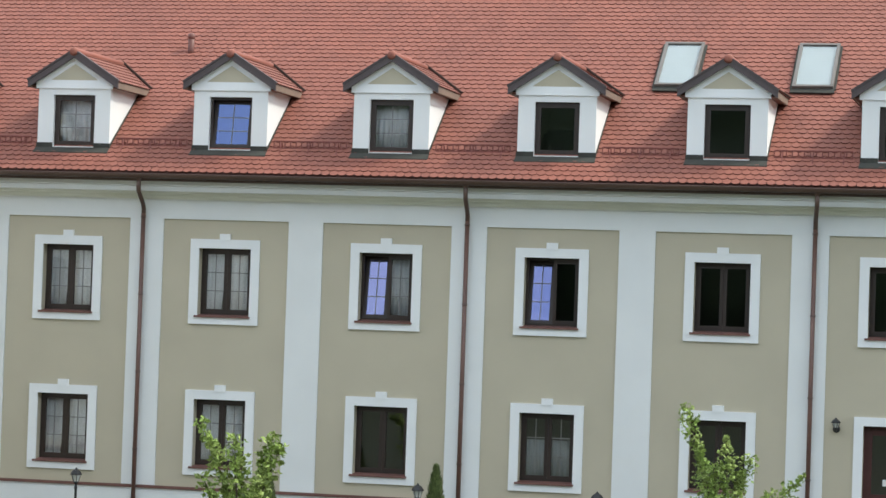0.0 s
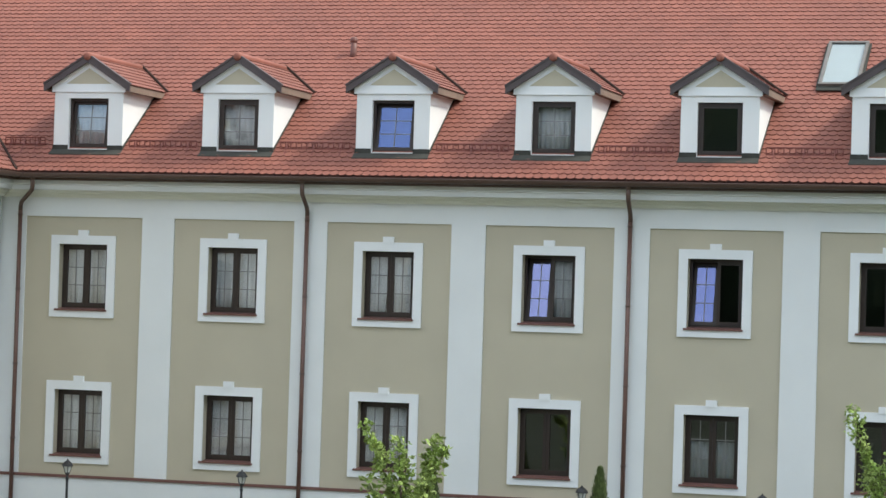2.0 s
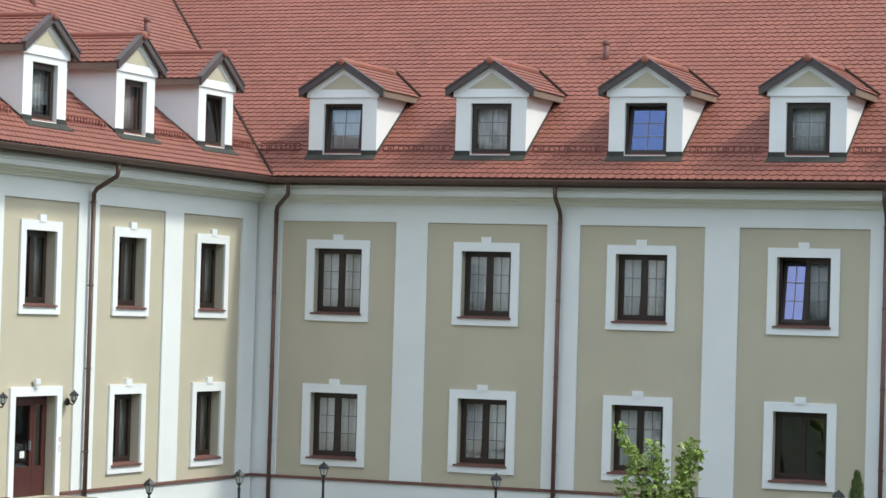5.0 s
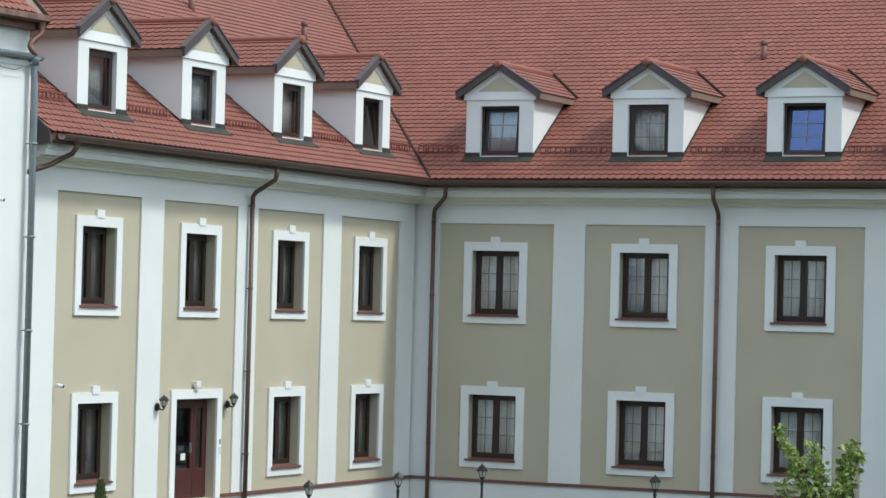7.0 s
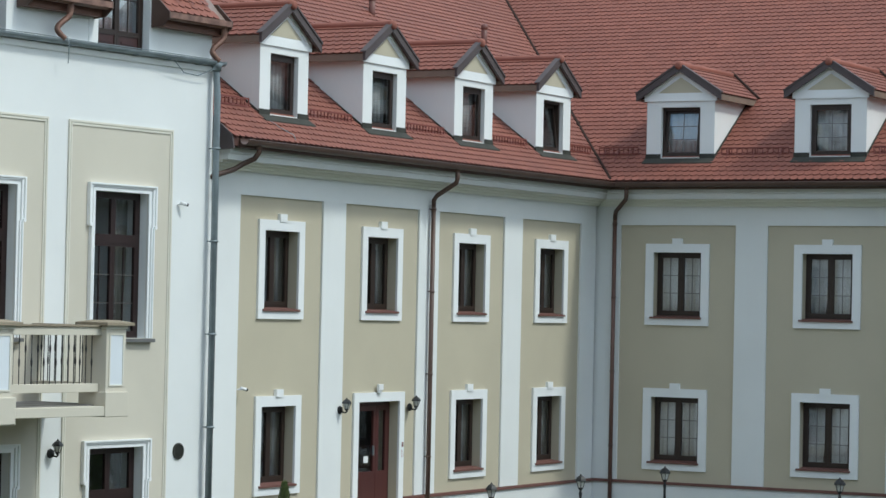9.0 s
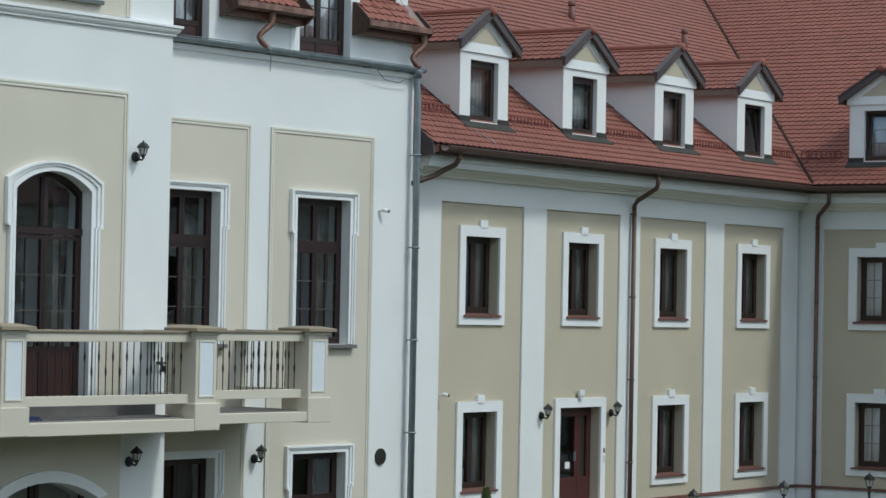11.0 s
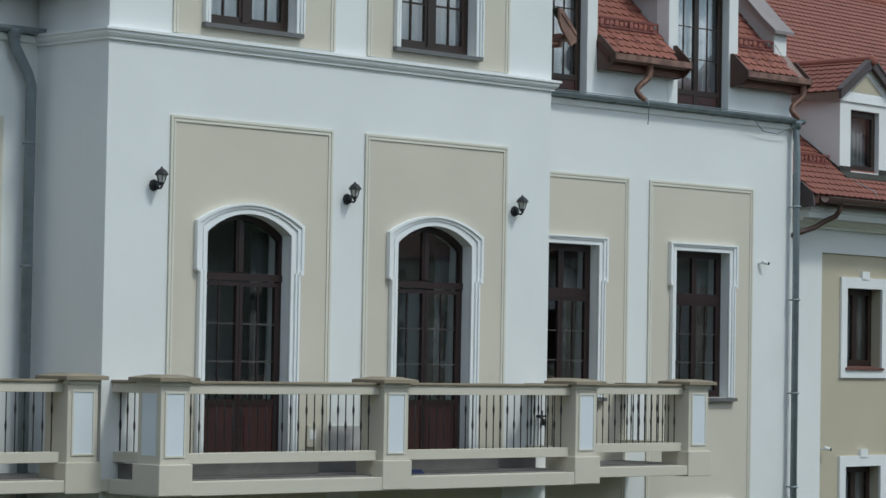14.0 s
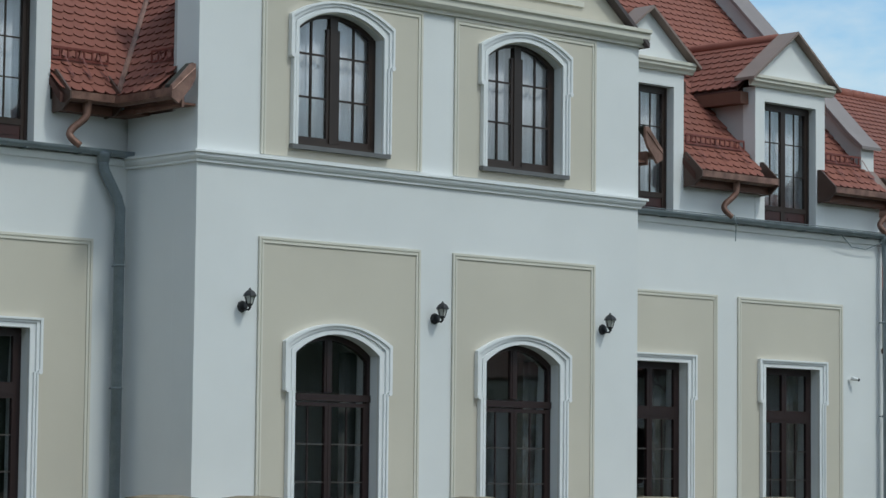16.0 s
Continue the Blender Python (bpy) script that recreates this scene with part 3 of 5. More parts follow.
def half_gutter(x0, x1, r=0.10):
    g = G()
    out = [(-0.0 + r * math.cos(t), r * math.sin(t)) for t in np.linspace(math.pi, 2 * math.pi, 9)]
    inn = [((r - 0.008) * math.cos(t), (r - 0.008) * math.sin(t)) for t in np.linspace(2 * math.pi, math.pi, 9)]
    return g.prism(out + inn, x0, x1, 0)


def gutter(m, x0, x1, label, mat, name="eaves_gutter", y=-0.80, z=8.50):
    t = thing(name, m @ pose(0, y, z), label, "gutter")
    part("trough", half_gutter(x0, x1), mat, t, smooth=False)
    part("bead", G().tube([(x0, -0.10, 0.0), (x1, -0.10, 0.0)], 0.012, 6), mat, t)
    part("fascia", box(x0, x1, 0.09, 0.115, -0.15, 0.02), mat, t, "brown fascia board")
    part("soffit", box(x0, x1, 0.116, 0.56, -0.125, -0.10), mat, t)
    return t


gutter(BACK, 0.70, 34.5, "brown half-round eaves gutter along the roof edge", GUTTER)
gutter(LEFT, -16.45, -0.70, "brown half-round eaves gutter of the side wing", GUTTER)


def downpipe(m, x, z_top, z_bot, swan, mat, label, wall_y=-0.14, r=0.05, low=None):
    """A pipe with a swan-neck from the gutter to the wall and clips all the way down."""
    t = thing("downpipe", m @ pose(x, 0, 0), label, "downpipe")
    y0, y1 = -0.76, wall_y
    path = [(swan, y0, z_top), (swan, y0, z_top - 0.20), (swan * 0.96, y0 + 0.03, z_top - 0.30), (swan * 0.1, y1 - 0.08, z_top - 0.56), (0, y1, z_top - 0.66), (0, y1, z_top - 0.76), (0, y1, z_bot)]
    part("swan_neck", G().tube(path[:6], r, 10), mat, t, smooth=True)
    part("pipe", G().tube(path[5:], r * 0.98, 10), low or PIPE, t, "copper-brown pipe", smooth=True)
    part("outlet", G().lathe([(r * 1.1, -0.08), (r * 1.25, -0.02), (r * 1.9, 0.06)], 10, (swan, y0, z_top)), mat, t, smooth=True)
    z = z_top - 0.85
    while z > z_bot + 0.3:
        part("clip", G().lathe([(r * 1.15, -0.02), (r * 1.3, 0), (r * 1.15, 0.02)], 10, (0, y1, z)).box(-0.012, 0.012, y1, -0.0, z - 0.012, z + 0.012), mat, t)
        z -= 1.75
    return t


for x in (0.55, 7.70, 15.22, 22.84, 30.1):
    downpipe(BACK, x, 8.42, 0.05, 0.08 if x > 1 else 0.58, GUTTER, "brown metal downpipe on a white pilaster")
downpipe(LEFT, -8.15, 8.42, 0.05, -0.10, GUTTER, "brown metal downpipe between two windows", low=GUTTER)

t = thing("downpipe", LEFT, "brown drain pipe bending round to the zinc pipe", "downpipe")
part("pipe", G().tube([(-15.92, -0.78, 8.42), (-15.92, -0.78, 8.30), (-15.94, -0.70, 8.18), (-16.02, -0.5, 8.08), (-16.2, -0.42, 7.97), (-16.95, -0.38, 7.78)], 0.05, 10), GUTTER, t, smooth=True)
part("outlet", G().lathe([(0.055, -0.08), (0.06, -0.02), (0.09, 0.06)], 10, (-15.92, -0.78, 8.42)), GUTTER, t, smooth=True)
part("verge_board", G().prism([(-0.70, 8.33), (-0.66, 8.59), (RIDGE_L, 14.02), (RIDGE_L, 13.76), (0.1, 8.93), (-0.2, 8.3)], -16.66, -16.61, 0), BARGE, roof_l, "dark metal verge board")


# ---- dormers of the wings ----
def dormer(m, label):
    """A gabled dormer on a 45 degree roof. Origin: middle of the front wall's foot, y inwards."""
    t = thing("dormer", m, label, "dormer", "dormers of the wings")
    hw, wa, wh = 0.87, 0.50, 1.20
    part("front_wall", wall_grid(G(), -hw, hw, -0.06, 1.5, [(-wa, wa, 0.02, wh)], 0.0, 0.16), WHITE, t, "white rendered front")
    for s in (-1, 1):
        a, b = sorted((s * hw, s * (hw - 0.1)))
        part("cheek", G().prism([(0.161, 0.0), (0.161, 1.45), (2.02, 1.45)], a, b, 0), WHITE, t, "white rendered cheek")
        fl = sorted((s * (hw + 0.004), s * (hw + 0.02)))
        part("cheek_flashing", G().prism([(-0.02, -0.04), (2.02, 1.47), (1.93, 1.47), (-0.02, 0.05)], *fl, 0), FLASH, t, "dark lead flashing")
    part("band", box(-0.93, 0.93, -0.035, 0.0, 1.34, 1.5), WHITE_T, t, "white band")
    part("gable", G().prism([(-0.93, 1.501), (0.93, 1.501), (0.0, 2.10)], -0.02, 0.10), WHITE_T, t, "white gable")
    part("tympanum", G().prism([(-0.57, 1.535), (0.57, 1.535), (0.0, 1.90)], -0.026, -0.021), BEIGE, t, "beige inset triangle")
    rim = G()
    for s in (-1, 1):
        rim.add([(s * 0.80, -0.045, 1.50), (s * 0.95, -0.045, 1.50), (0, -0.045, 2.09), (0, -0.045, 2.0),
                 (s * 0.80, -0.02, 1.50), (s * 0.95, -0.02, 1.50), (0, -0.02, 2.09), (0, -0.02, 2.0)],
                [(0, 1, 2, 3), (7, 6, 5, 4), (0, 4, 5, 1), (1, 5, 6, 2), (2, 6, 7, 3), (3, 7, 4, 0)])
    part("gable_rim", rim, WHITE_T, t)
    k = 0.65
    for s in (-1, 1):
        # slope from the eave to the ridge, cut off by the main roof
        e, zr = s * 1.06, 2.16
        ze = zr - 1.06 * k
        yb = lambda z: (z + 0.06) / KP + 0.03
        p = [(e, -0.12, ze), (0, -0.12, zr), (0, yb(zr), zr), (e, yb(ze), ze)]
        q = [(x, y, z - 0.07) for x, y, z in p]
        part("roof_slope", G().add(p + q, [(0, 1, 2, 3), (7, 6, 5, 4), (0, 4, 5, 1), (1, 5, 6, 2), (2, 6, 7, 3), (3, 7, 4, 0)]), UNDER, t, "red tiled dormer slope")
        b0 = [(s * 1.09, ze - 0.13), (s * 1.09, ze + 0.05), (0, zr + 0.06), (0, zr - 0.12)]
        part("bargeboard", G().prism(b0, -0.17, -0.11), BARGE, t, "dark metal bargeboard")
        part("bargeboard_lip", G().prism([(s * 1.10, ze + 0.03), (s * 1.10, ze + 0.075), (0, zr + 0.085), (0, zr + 0.04)], -0.19, -0.05), BARGE, t)
        ex = sorted((s * 1.03, s * 1.08))
        part("eaves_board", box(*ex, -0.10, yb(ze) - 0.02, ze - 0.12, ze + 0.02), EAVE, t, "weathered brown eaves board")
        part("eaves_soffit", box(*sorted((s * 0.88, s * 1.03)), -0.02, yb(ze) - 0.15, ze - 0.10, ze - 0.075), WOOD, t)
        v0, v1 = Vector((0, yb(zr) + 0.02, zr + 0.10)), Vector((e, yb(ze) + 0.02, ze + 0.10))
        part("valley_flashing", G().tube([v0, v0.lerp(v1, 0.5), v1 + (v1 - v0) * 0.05], 0.036, 6), VALLEY, t, "dark lead valley")
        # tiles on the slope
        ang = math.degrees(math.atan(k))
        length = 1.06 * math.sqrt(1 + k * k)
        fr = pose(e, 0, ze + 0.005, 0, 0, 90 * s) @ pose(0, 0, 0, ang)
        g = G()
        rg = random.Random(3)
        for r in range(int(length / COURSE) + 1):
            yy = r * COURSE
            zz = ze + yy * k / math.sqrt(1 + k * k)
            y_end = yb(zz)
            n = int((y_end + 0.1) / TW) + 1
            for i in range(n):
                along = -0.06 + i * TW + (r % 2) * TW / 2
                if along > y_end:
                    continue
                lx = along * s
                g.add([fr @ Vector((lx + vx * 1.0, yy - 0.03 + vy * (min(0.42, length - yy + 0.02) / 0.42), vz)) for vx, vy, vz in TV], TF)
        ob = tagged(part("tiling", g, TILE, t, "red clay tiles"), kind="stuff")
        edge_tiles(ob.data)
    rd = G().tube([(0, -0.23, 2.17), (0, -0.215, 2.17), (0, -0.12, 2.17), (0, -0.1, 2.18), (0, 1.0, 2.19), (0, 2.98, 2.19)], [0.03, 0.085, 0.115, 0.09, 0.085, 0.085], 12)
    part("ridge_tile", rd, RIDGE, t, "red-brown ridge tile", smooth=True)
    fc = [(0, 1, 2, 3), (7, 6, 5, 4), (0, 4, 5, 1), (1, 5, 6, 2), (2, 6, 7, 3), (3, 7, 4, 0)]
    part("apron", G().add([(-hw - 0.03, -0.19, -0.12), (hw + 0.03, -0.19, -0.12), (hw + 0.02, -0.014, 0.0), (-hw - 0.02, -0.014, 0.0),
                           (-hw - 0.03, -0.19, -0.20), (hw + 0.03, -0.19, -0.20), (hw + 0.02, -0.014, -0.08), (-hw - 0.02, -0.014, -0.08)], fc), FLASH, t, "dark lead apron")
    for s in (-1, 1):
        part("upstand", box(*sorted((s * wa, s * (hw + 0.015))), -0.014, -0.002, -0.04, 0.10), FLASH, t, "dark lead upstand")
    y = 0.10
    part("frame", G().box(-wa, wa, y, y + 0.08, 0.02, 0.08).box(-wa, wa, y, y + 0.08, wh - 0.06, wh).box(-wa, -wa + 0.06, y, y + 0.08, 0.08, wh - 0.06).box(wa - 0.06, wa, y, y + 0.08, 0.08, wh - 0.06), BROWN, t, "dark brown frame")
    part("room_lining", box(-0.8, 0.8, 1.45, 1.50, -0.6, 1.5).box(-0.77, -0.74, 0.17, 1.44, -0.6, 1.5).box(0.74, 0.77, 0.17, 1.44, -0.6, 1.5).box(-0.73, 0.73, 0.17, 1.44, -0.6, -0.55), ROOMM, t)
    return t


def dormer_window(t, tilt, drape, seed, bars, glz=None):
    sash(t, -0.45, 0.45, 0.07, 1.15, 0.09, tilt, 3 if bars else 1, 2 if bars else 1, glz=glz)
    if drape:
        curtain(-0.5, 0.5, 0.05, 1.2, 0.3, t, 0, seed, None if bars else CURTAIN_M)


DL = "white gabled dormer with a red tile roof and dark window"
base = None
for wing, centres in ((BACK, BACK_C), (LEFT, LEFT_C)):
    for k, c in enumerate(centres):
        m = wing @ pose(c, 0, DORM0)
        t = dormer(m, DL) if base is None else copy_thing(base, m)
        base = base or t
        if wing is not BACK:
            t["label"] = "white gabled dormer with red tile roof on the side wing"
for i, t in enumerate([o for o in scene.objects if o.get("category") == "dormer"]):
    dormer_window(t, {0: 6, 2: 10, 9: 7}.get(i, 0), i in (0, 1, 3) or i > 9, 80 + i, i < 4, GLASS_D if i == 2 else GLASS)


# ---- snow guards ----
def snow_guard(m, length, label):
    t = thing("snow_guard", m, label, "snow guard", "snow guards on the eaves")
    for z in (0.05, 0.20):
        part("rail", box(0, length, -0.014, 0.014, z - 0.016, z + 0.016), GUARD, t)
    n = int(length / 0.125)
    for i in range(n + 1):
        x = i * length / n
        part("bar", box(x - 0.011, x + 0.011, -0.01, 0.01, 0.05, 0.20), GUARD, t)
    for x in (0.18, length / 2, length - 0.18):
        part("bracket", G().add([(x - 0.012, -0.30, -0.24), (x + 0.012, -0.30, -0.24), (x + 0.012, 0.01, 0.19), (x - 0.012, 0.01, 0.19), (x - 0.012, 0.06, 0.02), (x + 0.012, 0.06, 0.02)],
                                [(0, 1, 2, 3), (3, 2, 5, 4), (4, 5, 1, 0)]), GUARD, t)
    return t


g0 = None
SG = "red-brown steel snow guard standing on the tiles"
spots = [BACK @ pose(c + 1.02, 0.10, ROOF0 + 0.09) for c in BACK_C[:-1]] + [LEFT @ pose(c + 1.02, 0.10, ROOF0 + 0.09) for c in LEFT_C[1:]]
for m in spots:
    g0 = copy_thing(g0, m) if g0 else snow_guard(m, 1.68, SG)
s0 = snow_guard(BACK @ pose(-0.02, 0.12, ROOF0 + 0.13), 1.02, "short red-brown steel snow guard beside the valley")
snow_guard(LEFT @ pose(LEFT_C[0] + 1.1, 0.12, ROOF0 + 0.13), 1.1, "short red-brown steel snow guard beside the valley")
snow_guard(LEFT @ pose(-16.3, 0.12, ROOF0 + 0.13), 1.35, "red-brown steel snow guard beside the roof end")


# ---- skylights and roof vents ----
def skylight(m, w, label):
    t = thing("skylight", m, label, "skylight", "skylights")
    h, s = 1.88, 0.075
    part("frame", G().box(0, w, 0, s, 0, 0.12).box(0, w, h - s, h, 0, 0.12).box(0, s, s, h - s, 0, 0.12).box(w - s, w, s, h - s, 0, 0.12), SKYF, t, "dark grey metal frame", bevel=0.008)
    part("apron", box(-0.03, w + 0.03, -0.16, -0.002, 0.02, 0.05), FLASH, t, "dark lead apron")
    part("side_flashing", box(-0.05, -0.002, 0, h, 0.0, 0.05), FLASH, t)
    part("side_flashing", box(w + 0.002, w + 0.05, 0, h, 0.0, 0.05), FLASH, t)
    part("blind", box(s, w - s, s, h - s, 0.06, 0.064), BLIND, t, "pale blind")
    ob = part("pane", box(s, w - s, s, h - s, 0.085, 0.092), GLASS_S, t, "reflecting pane")
    ob.visible_shadow = False
    return t


for a, b in SKYL:
    skylight(slope_frame(BACK) @ pose(a, (SKY_IN + OVER) / CP, 0.06), b - a, "skylight with a grey metal frame set in the tiles")


def roof_vent(m, label):
    t = thing("roof_vent", m, label, "vent pipe", "roof vents")
    part("flashing", G().add([(-0.14, -0.16, -0.13), (0.14, -0.16, -0.13), (0.14, 0.16, 0.19), (-0.14, 0.16, 0.19), (-0.14, -0.16, -0.2), (0.14, -0.16, -0.2), (0.14, 0.16, 0.1), (-0.14, 0.16, 0.1)],
                             [(0, 1, 2, 3), (7, 6, 5, 4), (0, 4, 5, 1), (1, 5, 6, 2), (2, 6, 7, 3), (3, 7, 4, 0)]), VENT, t)
    part("pipe", G().lathe([(0.095, -0.1), (0.08, 0.1), (0.075, 0.4)], 12), VENT, t, "red-brown pipe", smooth=True)
    part("hood", G().lathe([(0.08, 0.36), (0.092, 0.39), (0.09, 0.47), (0.04, 0.50)], 12), VENT, t, "pipe hood", smooth=True)
    return t


VL = "red-brown vent pipe rising from the roof tiles"
roof_vent(pose(7.46, 3.45, ROOF0 + 3.45 * KP), VL)
roof_vent(LEFT @ pose(1.28, 3.86, ROOF0 + 3.86 * KPL), VL)
roof_vent(LEFT @ pose(-3.86, 4.07, ROOF0 + 4.07 * KPL), VL)


# ---- manor house ----
MC, RF = -29.5, -1.6           # middle of the projecting bay; its front
R0, R1 = -33.88, -25.12
W_END, W_START = -16.9, -46.0
FL = 3.73                      # balcony deck


def panel_frame(g, x0, x1, z0, z1, y, w=0.09, d=0.014):
    """A moulding round a panel: an outer and an inner bead with a groove between."""
    for o, ww, dd in ((0, w * 0.42, d * 1.5), (w * 0.42, w * 0.2, d * 0.4), (w * 0.62, w * 0.38, d * 1.2)):
        a0, a1, b1 = x0 + o, x1 - o, z1 - o
        g.box(a0, a1, y - dd, y - 0.001, b1 - ww, b1)
        g.box(a0, a0 + ww, y - dd, y - 0.001, z0, b1 - ww)
        g.box(a1 - ww, a1, y - dd, y - 0.001, z0, b1 - ww)
    return g


WW3, WW4 = -22.93, -19.46      # tall wing windows
wing_w = [WW4, WW3, 2 * MC - WW3 - 0.13, 2 * MC - WW4]
holes = []
for c in wing_w:
    holes += [(c - 0.73, c + 0.73, 4.82, 7.385), (c - 0.73, c + 0.73, 0.6, 2.90)]
manor_wall = structure("wall_manor", wall_grid(G(), W_START, W_END, 0, 9.86, holes, 0.0, 0.5), WHITE, MANOR, "white rendered manor house wall with cream panels", "wall")
bay_w = [MC - 1.84, MC + 1.84]
rise = 0.28


def arched_hole_wall(x0, x1, z0, z1, doors, y0, y1):
    """A wall with openings whose heads are segmental arches: (centre, half, foot, spring)."""
    g = G()
    hs = [(c - h, c + h, f, s + rise) for c, h, f, s in doors]
    wall_grid(g, x0, x1, z0, z1, hs, y0, y1)
    for c, h, f, s in doors:
        pts = arch(c, h, s, rise)
        top = [(x, s + rise) for x, z in pts]
        g.band(top, pts, y0, y1)
    return g


BD = [(c, 0.78, FL, 7.14) for c in bay_w] + [(c, 0.80, 10.06, 11.72) for c in bay_w] + [(c, 1.05, 0.1, 2.50) for c in bay_w]
bay = structure("wall_bay", arched_hole_wall(R0, R1, 0, 12.3, BD, RF, RF + 0.5), WHITE, MANOR, "white rendered projecting bay with arched windows", "wall")
for s in (0, 1):
    x = R0 if s == 0 else R1 - 0.5
    part("side_wall", G().box(x, x + 0.5, RF + 0.501, -0.001, 0, 10.4), WHITE, bay, "white rendered return wall")
# gable of the bay
GA = 12.3 + 4.38 * 0.80
part("gable", G().prism([(R0, 12.301), (R1, 12.301), (MC, GA)], RF, RF + 0.5), CREAM, bay, "cream gable")
fr = G()
for o, ww, dd in ((0.0, 0.12, 0.04), (0.16, 0.06, 0.06)):
    xa, za = 3.1 - o * 1.6, 12.72 + o
    fr.box(MC - xa, MC + xa, RF - dd, RF - 0.001, za, za + ww * 0.7)
part("gable_moulding", fr, CREAM_M, bay, "cream moulding")
prof = [(0, 0), (-0.06, 0.0), (-0.06, 0.05), (-0.12, 0.07), (-0.16, 0.12), (-0.16, 0.20), (-0.20, 0.22), (-0.20, 0.27), (0, 0.27)]
part("gable_cornice", G().prism([(RF + y - 0.001, 12.24 + z) for y, z in prof], R0 - 0.1, R1 + 0.1, 0), CREAM_M, bay, "cream moulded cornice")
for s in (-1, 1):
    e = 4.47 * s
    zt = lambda d: 12.3 + (4.38 - d) * 0.80
    part("verge", G().prism([(MC + e, zt(4.47) + 0.0), (MC + e, zt(4.47) + 0.08), (MC, GA + 0.10), (MC, GA + 0.02)], RF - 0.16, RF + 0.5), BARGE, bay, "dark metal verge")
# cornices and string course
sp = [(0, 0.0), (-0.04, 0.0), (-0.04, 0.03), (-0.07, 0.05), (-0.09, 0.08), (-0.09, 0.11), (-0.12, 0.125), (-0.12, 0.16), (0, 0.18)]
sc = G()
ring = [[(R0 + y, -0.001), (R0 + y, RF + y), (R1 - y, RF + y), (R1 - y, -0.001)] for y, z in sp]
sc.v = [(*p, 9.67 + z) for row, (y, z) in zip(ring, sp) for p in row]
sc.f = [(4 * i + k, 4 * i + k + 1, 4 * i + k + 5, 4 * i + k + 4) for i in range(len(sp) - 1) for k in range(3)]
part("string_course", sc, WHITE_T, bay, "white moulded string course")
# cream panels with mouldings
for x0, x1 in ((-32.79, -29.77), (-29.12, -26.11)):
    for z0, z1, up in ((FL, 8.72, 0), (9.87, 12.22, 1)):
        part("panel", arched_hole_wall(x0, x1, z0, z1 - 0.001, [(c, 0.80, 10.06, 11.72) if up else (c, 0.78, 3.0, 7.14) for c in bay_w if x0 < c < x1], RF - 0.012, RF - 0.002), CREAM, bay, "cream rendered panel")
        part("panel_moulding", panel_frame(G(), x0, x1, z0, z1, RF - 0.012, 0.085), CREAM_M, bay, "cream moulding")
for x0, x1 in ((-32.79, -29.77), (-29.12, -26.11)):
    part("panel", arched_hole_wall(x0, x1, 0.1, 3.5, [(c, 1.05, 0.0, 2.50) for c in bay_w if x0 < c < x1], RF - 0.012, RF - 0.002), CREAM, bay, "cream rendered panel")
for x0, x1 in ((-24.28, -21.44), (-20.9, -18.06), (2 * MC + 21.44 + 0.25, 2 * MC + 24.55), (2 * MC + 18.06, 2 * MC + 20.9)):
    x0, x1 = min(x0, x1), max(x0, x1)
    zp = 8.57 if x0 > MC else 8.66
    part("panel", wall_grid(G(), x0, x1, 0.3, zp - 0.01, holes, -0.012, -0.002), CREAM, manor_wall, "cream rendered panel")
    part("panel_moulding", panel_frame(G(), x0, x1, 0.3, zp, -0.012, 0.085), CREAM_M, manor_wall, "cream moulding")
part("side_wall", box(W_END - 0.5, W_END, 0.501, 9.0, 0, 9.86), WHITE, manor_wall, "white return wall")


def tall_leaf(parent, x0, x1, z0, z1, y, panel, mat, rows=4, cols=2, glz=None, bar=None):
    st = 0.058
    g = G()
    g.box(x0, x1, y, y + 0.06, z0, z0 + st).box(x0, x1, y, y + 0.06, z1 - st, z1).box(x0, x0 + st, y, y + 0.06, z0 + st, z1 - st).box(x1 - st, x1, y, y + 0.06, z0 + st, z1 - st)
    ob = part("leaf", g, mat, parent, "red-brown glazed leaf")
    zg = z0 + st
    if panel:
        part("kick_panel", box(x0 + st, x1 - st, y + 0.015, y + 0.045, z0 + st, z0 + panel), KICK, ob)
        part("kick_panel_field", box(x0 + st + 0.07, x1 - st - 0.07, y + 0.004, y + 0.015, z0 + st + 0.1, z0 + panel - 0.14), KICK, ob)
        part("lock_rail", box(x0 + st, x1 - st, y, y + 0.055, z0 + panel, z0 + panel + 0.09), mat, ob)
        zg = z0 + panel + 0.09
    pane("pane", x0 + st, x1 - st, zg, z1 - st, y + 0.03, ob, glz)
    for r in range(1, rows):
        z = zg + (z1 - st - zg) * r / rows
        part("glazing_bar", box(x0 + st, x1 - st, y + 0.018, y + 0.044, z - 0.009, z + 0.009), bar or mat, ob)
    for c in range(1, cols):
        x = x0 + st + (x1 - x0 - 2 * st) * c / cols
        part("glazing_bar", box(x - 0.011, x + 0.011, y + 0.02, y + 0.042, zg, z1 - st), mat, ob)
    return ob


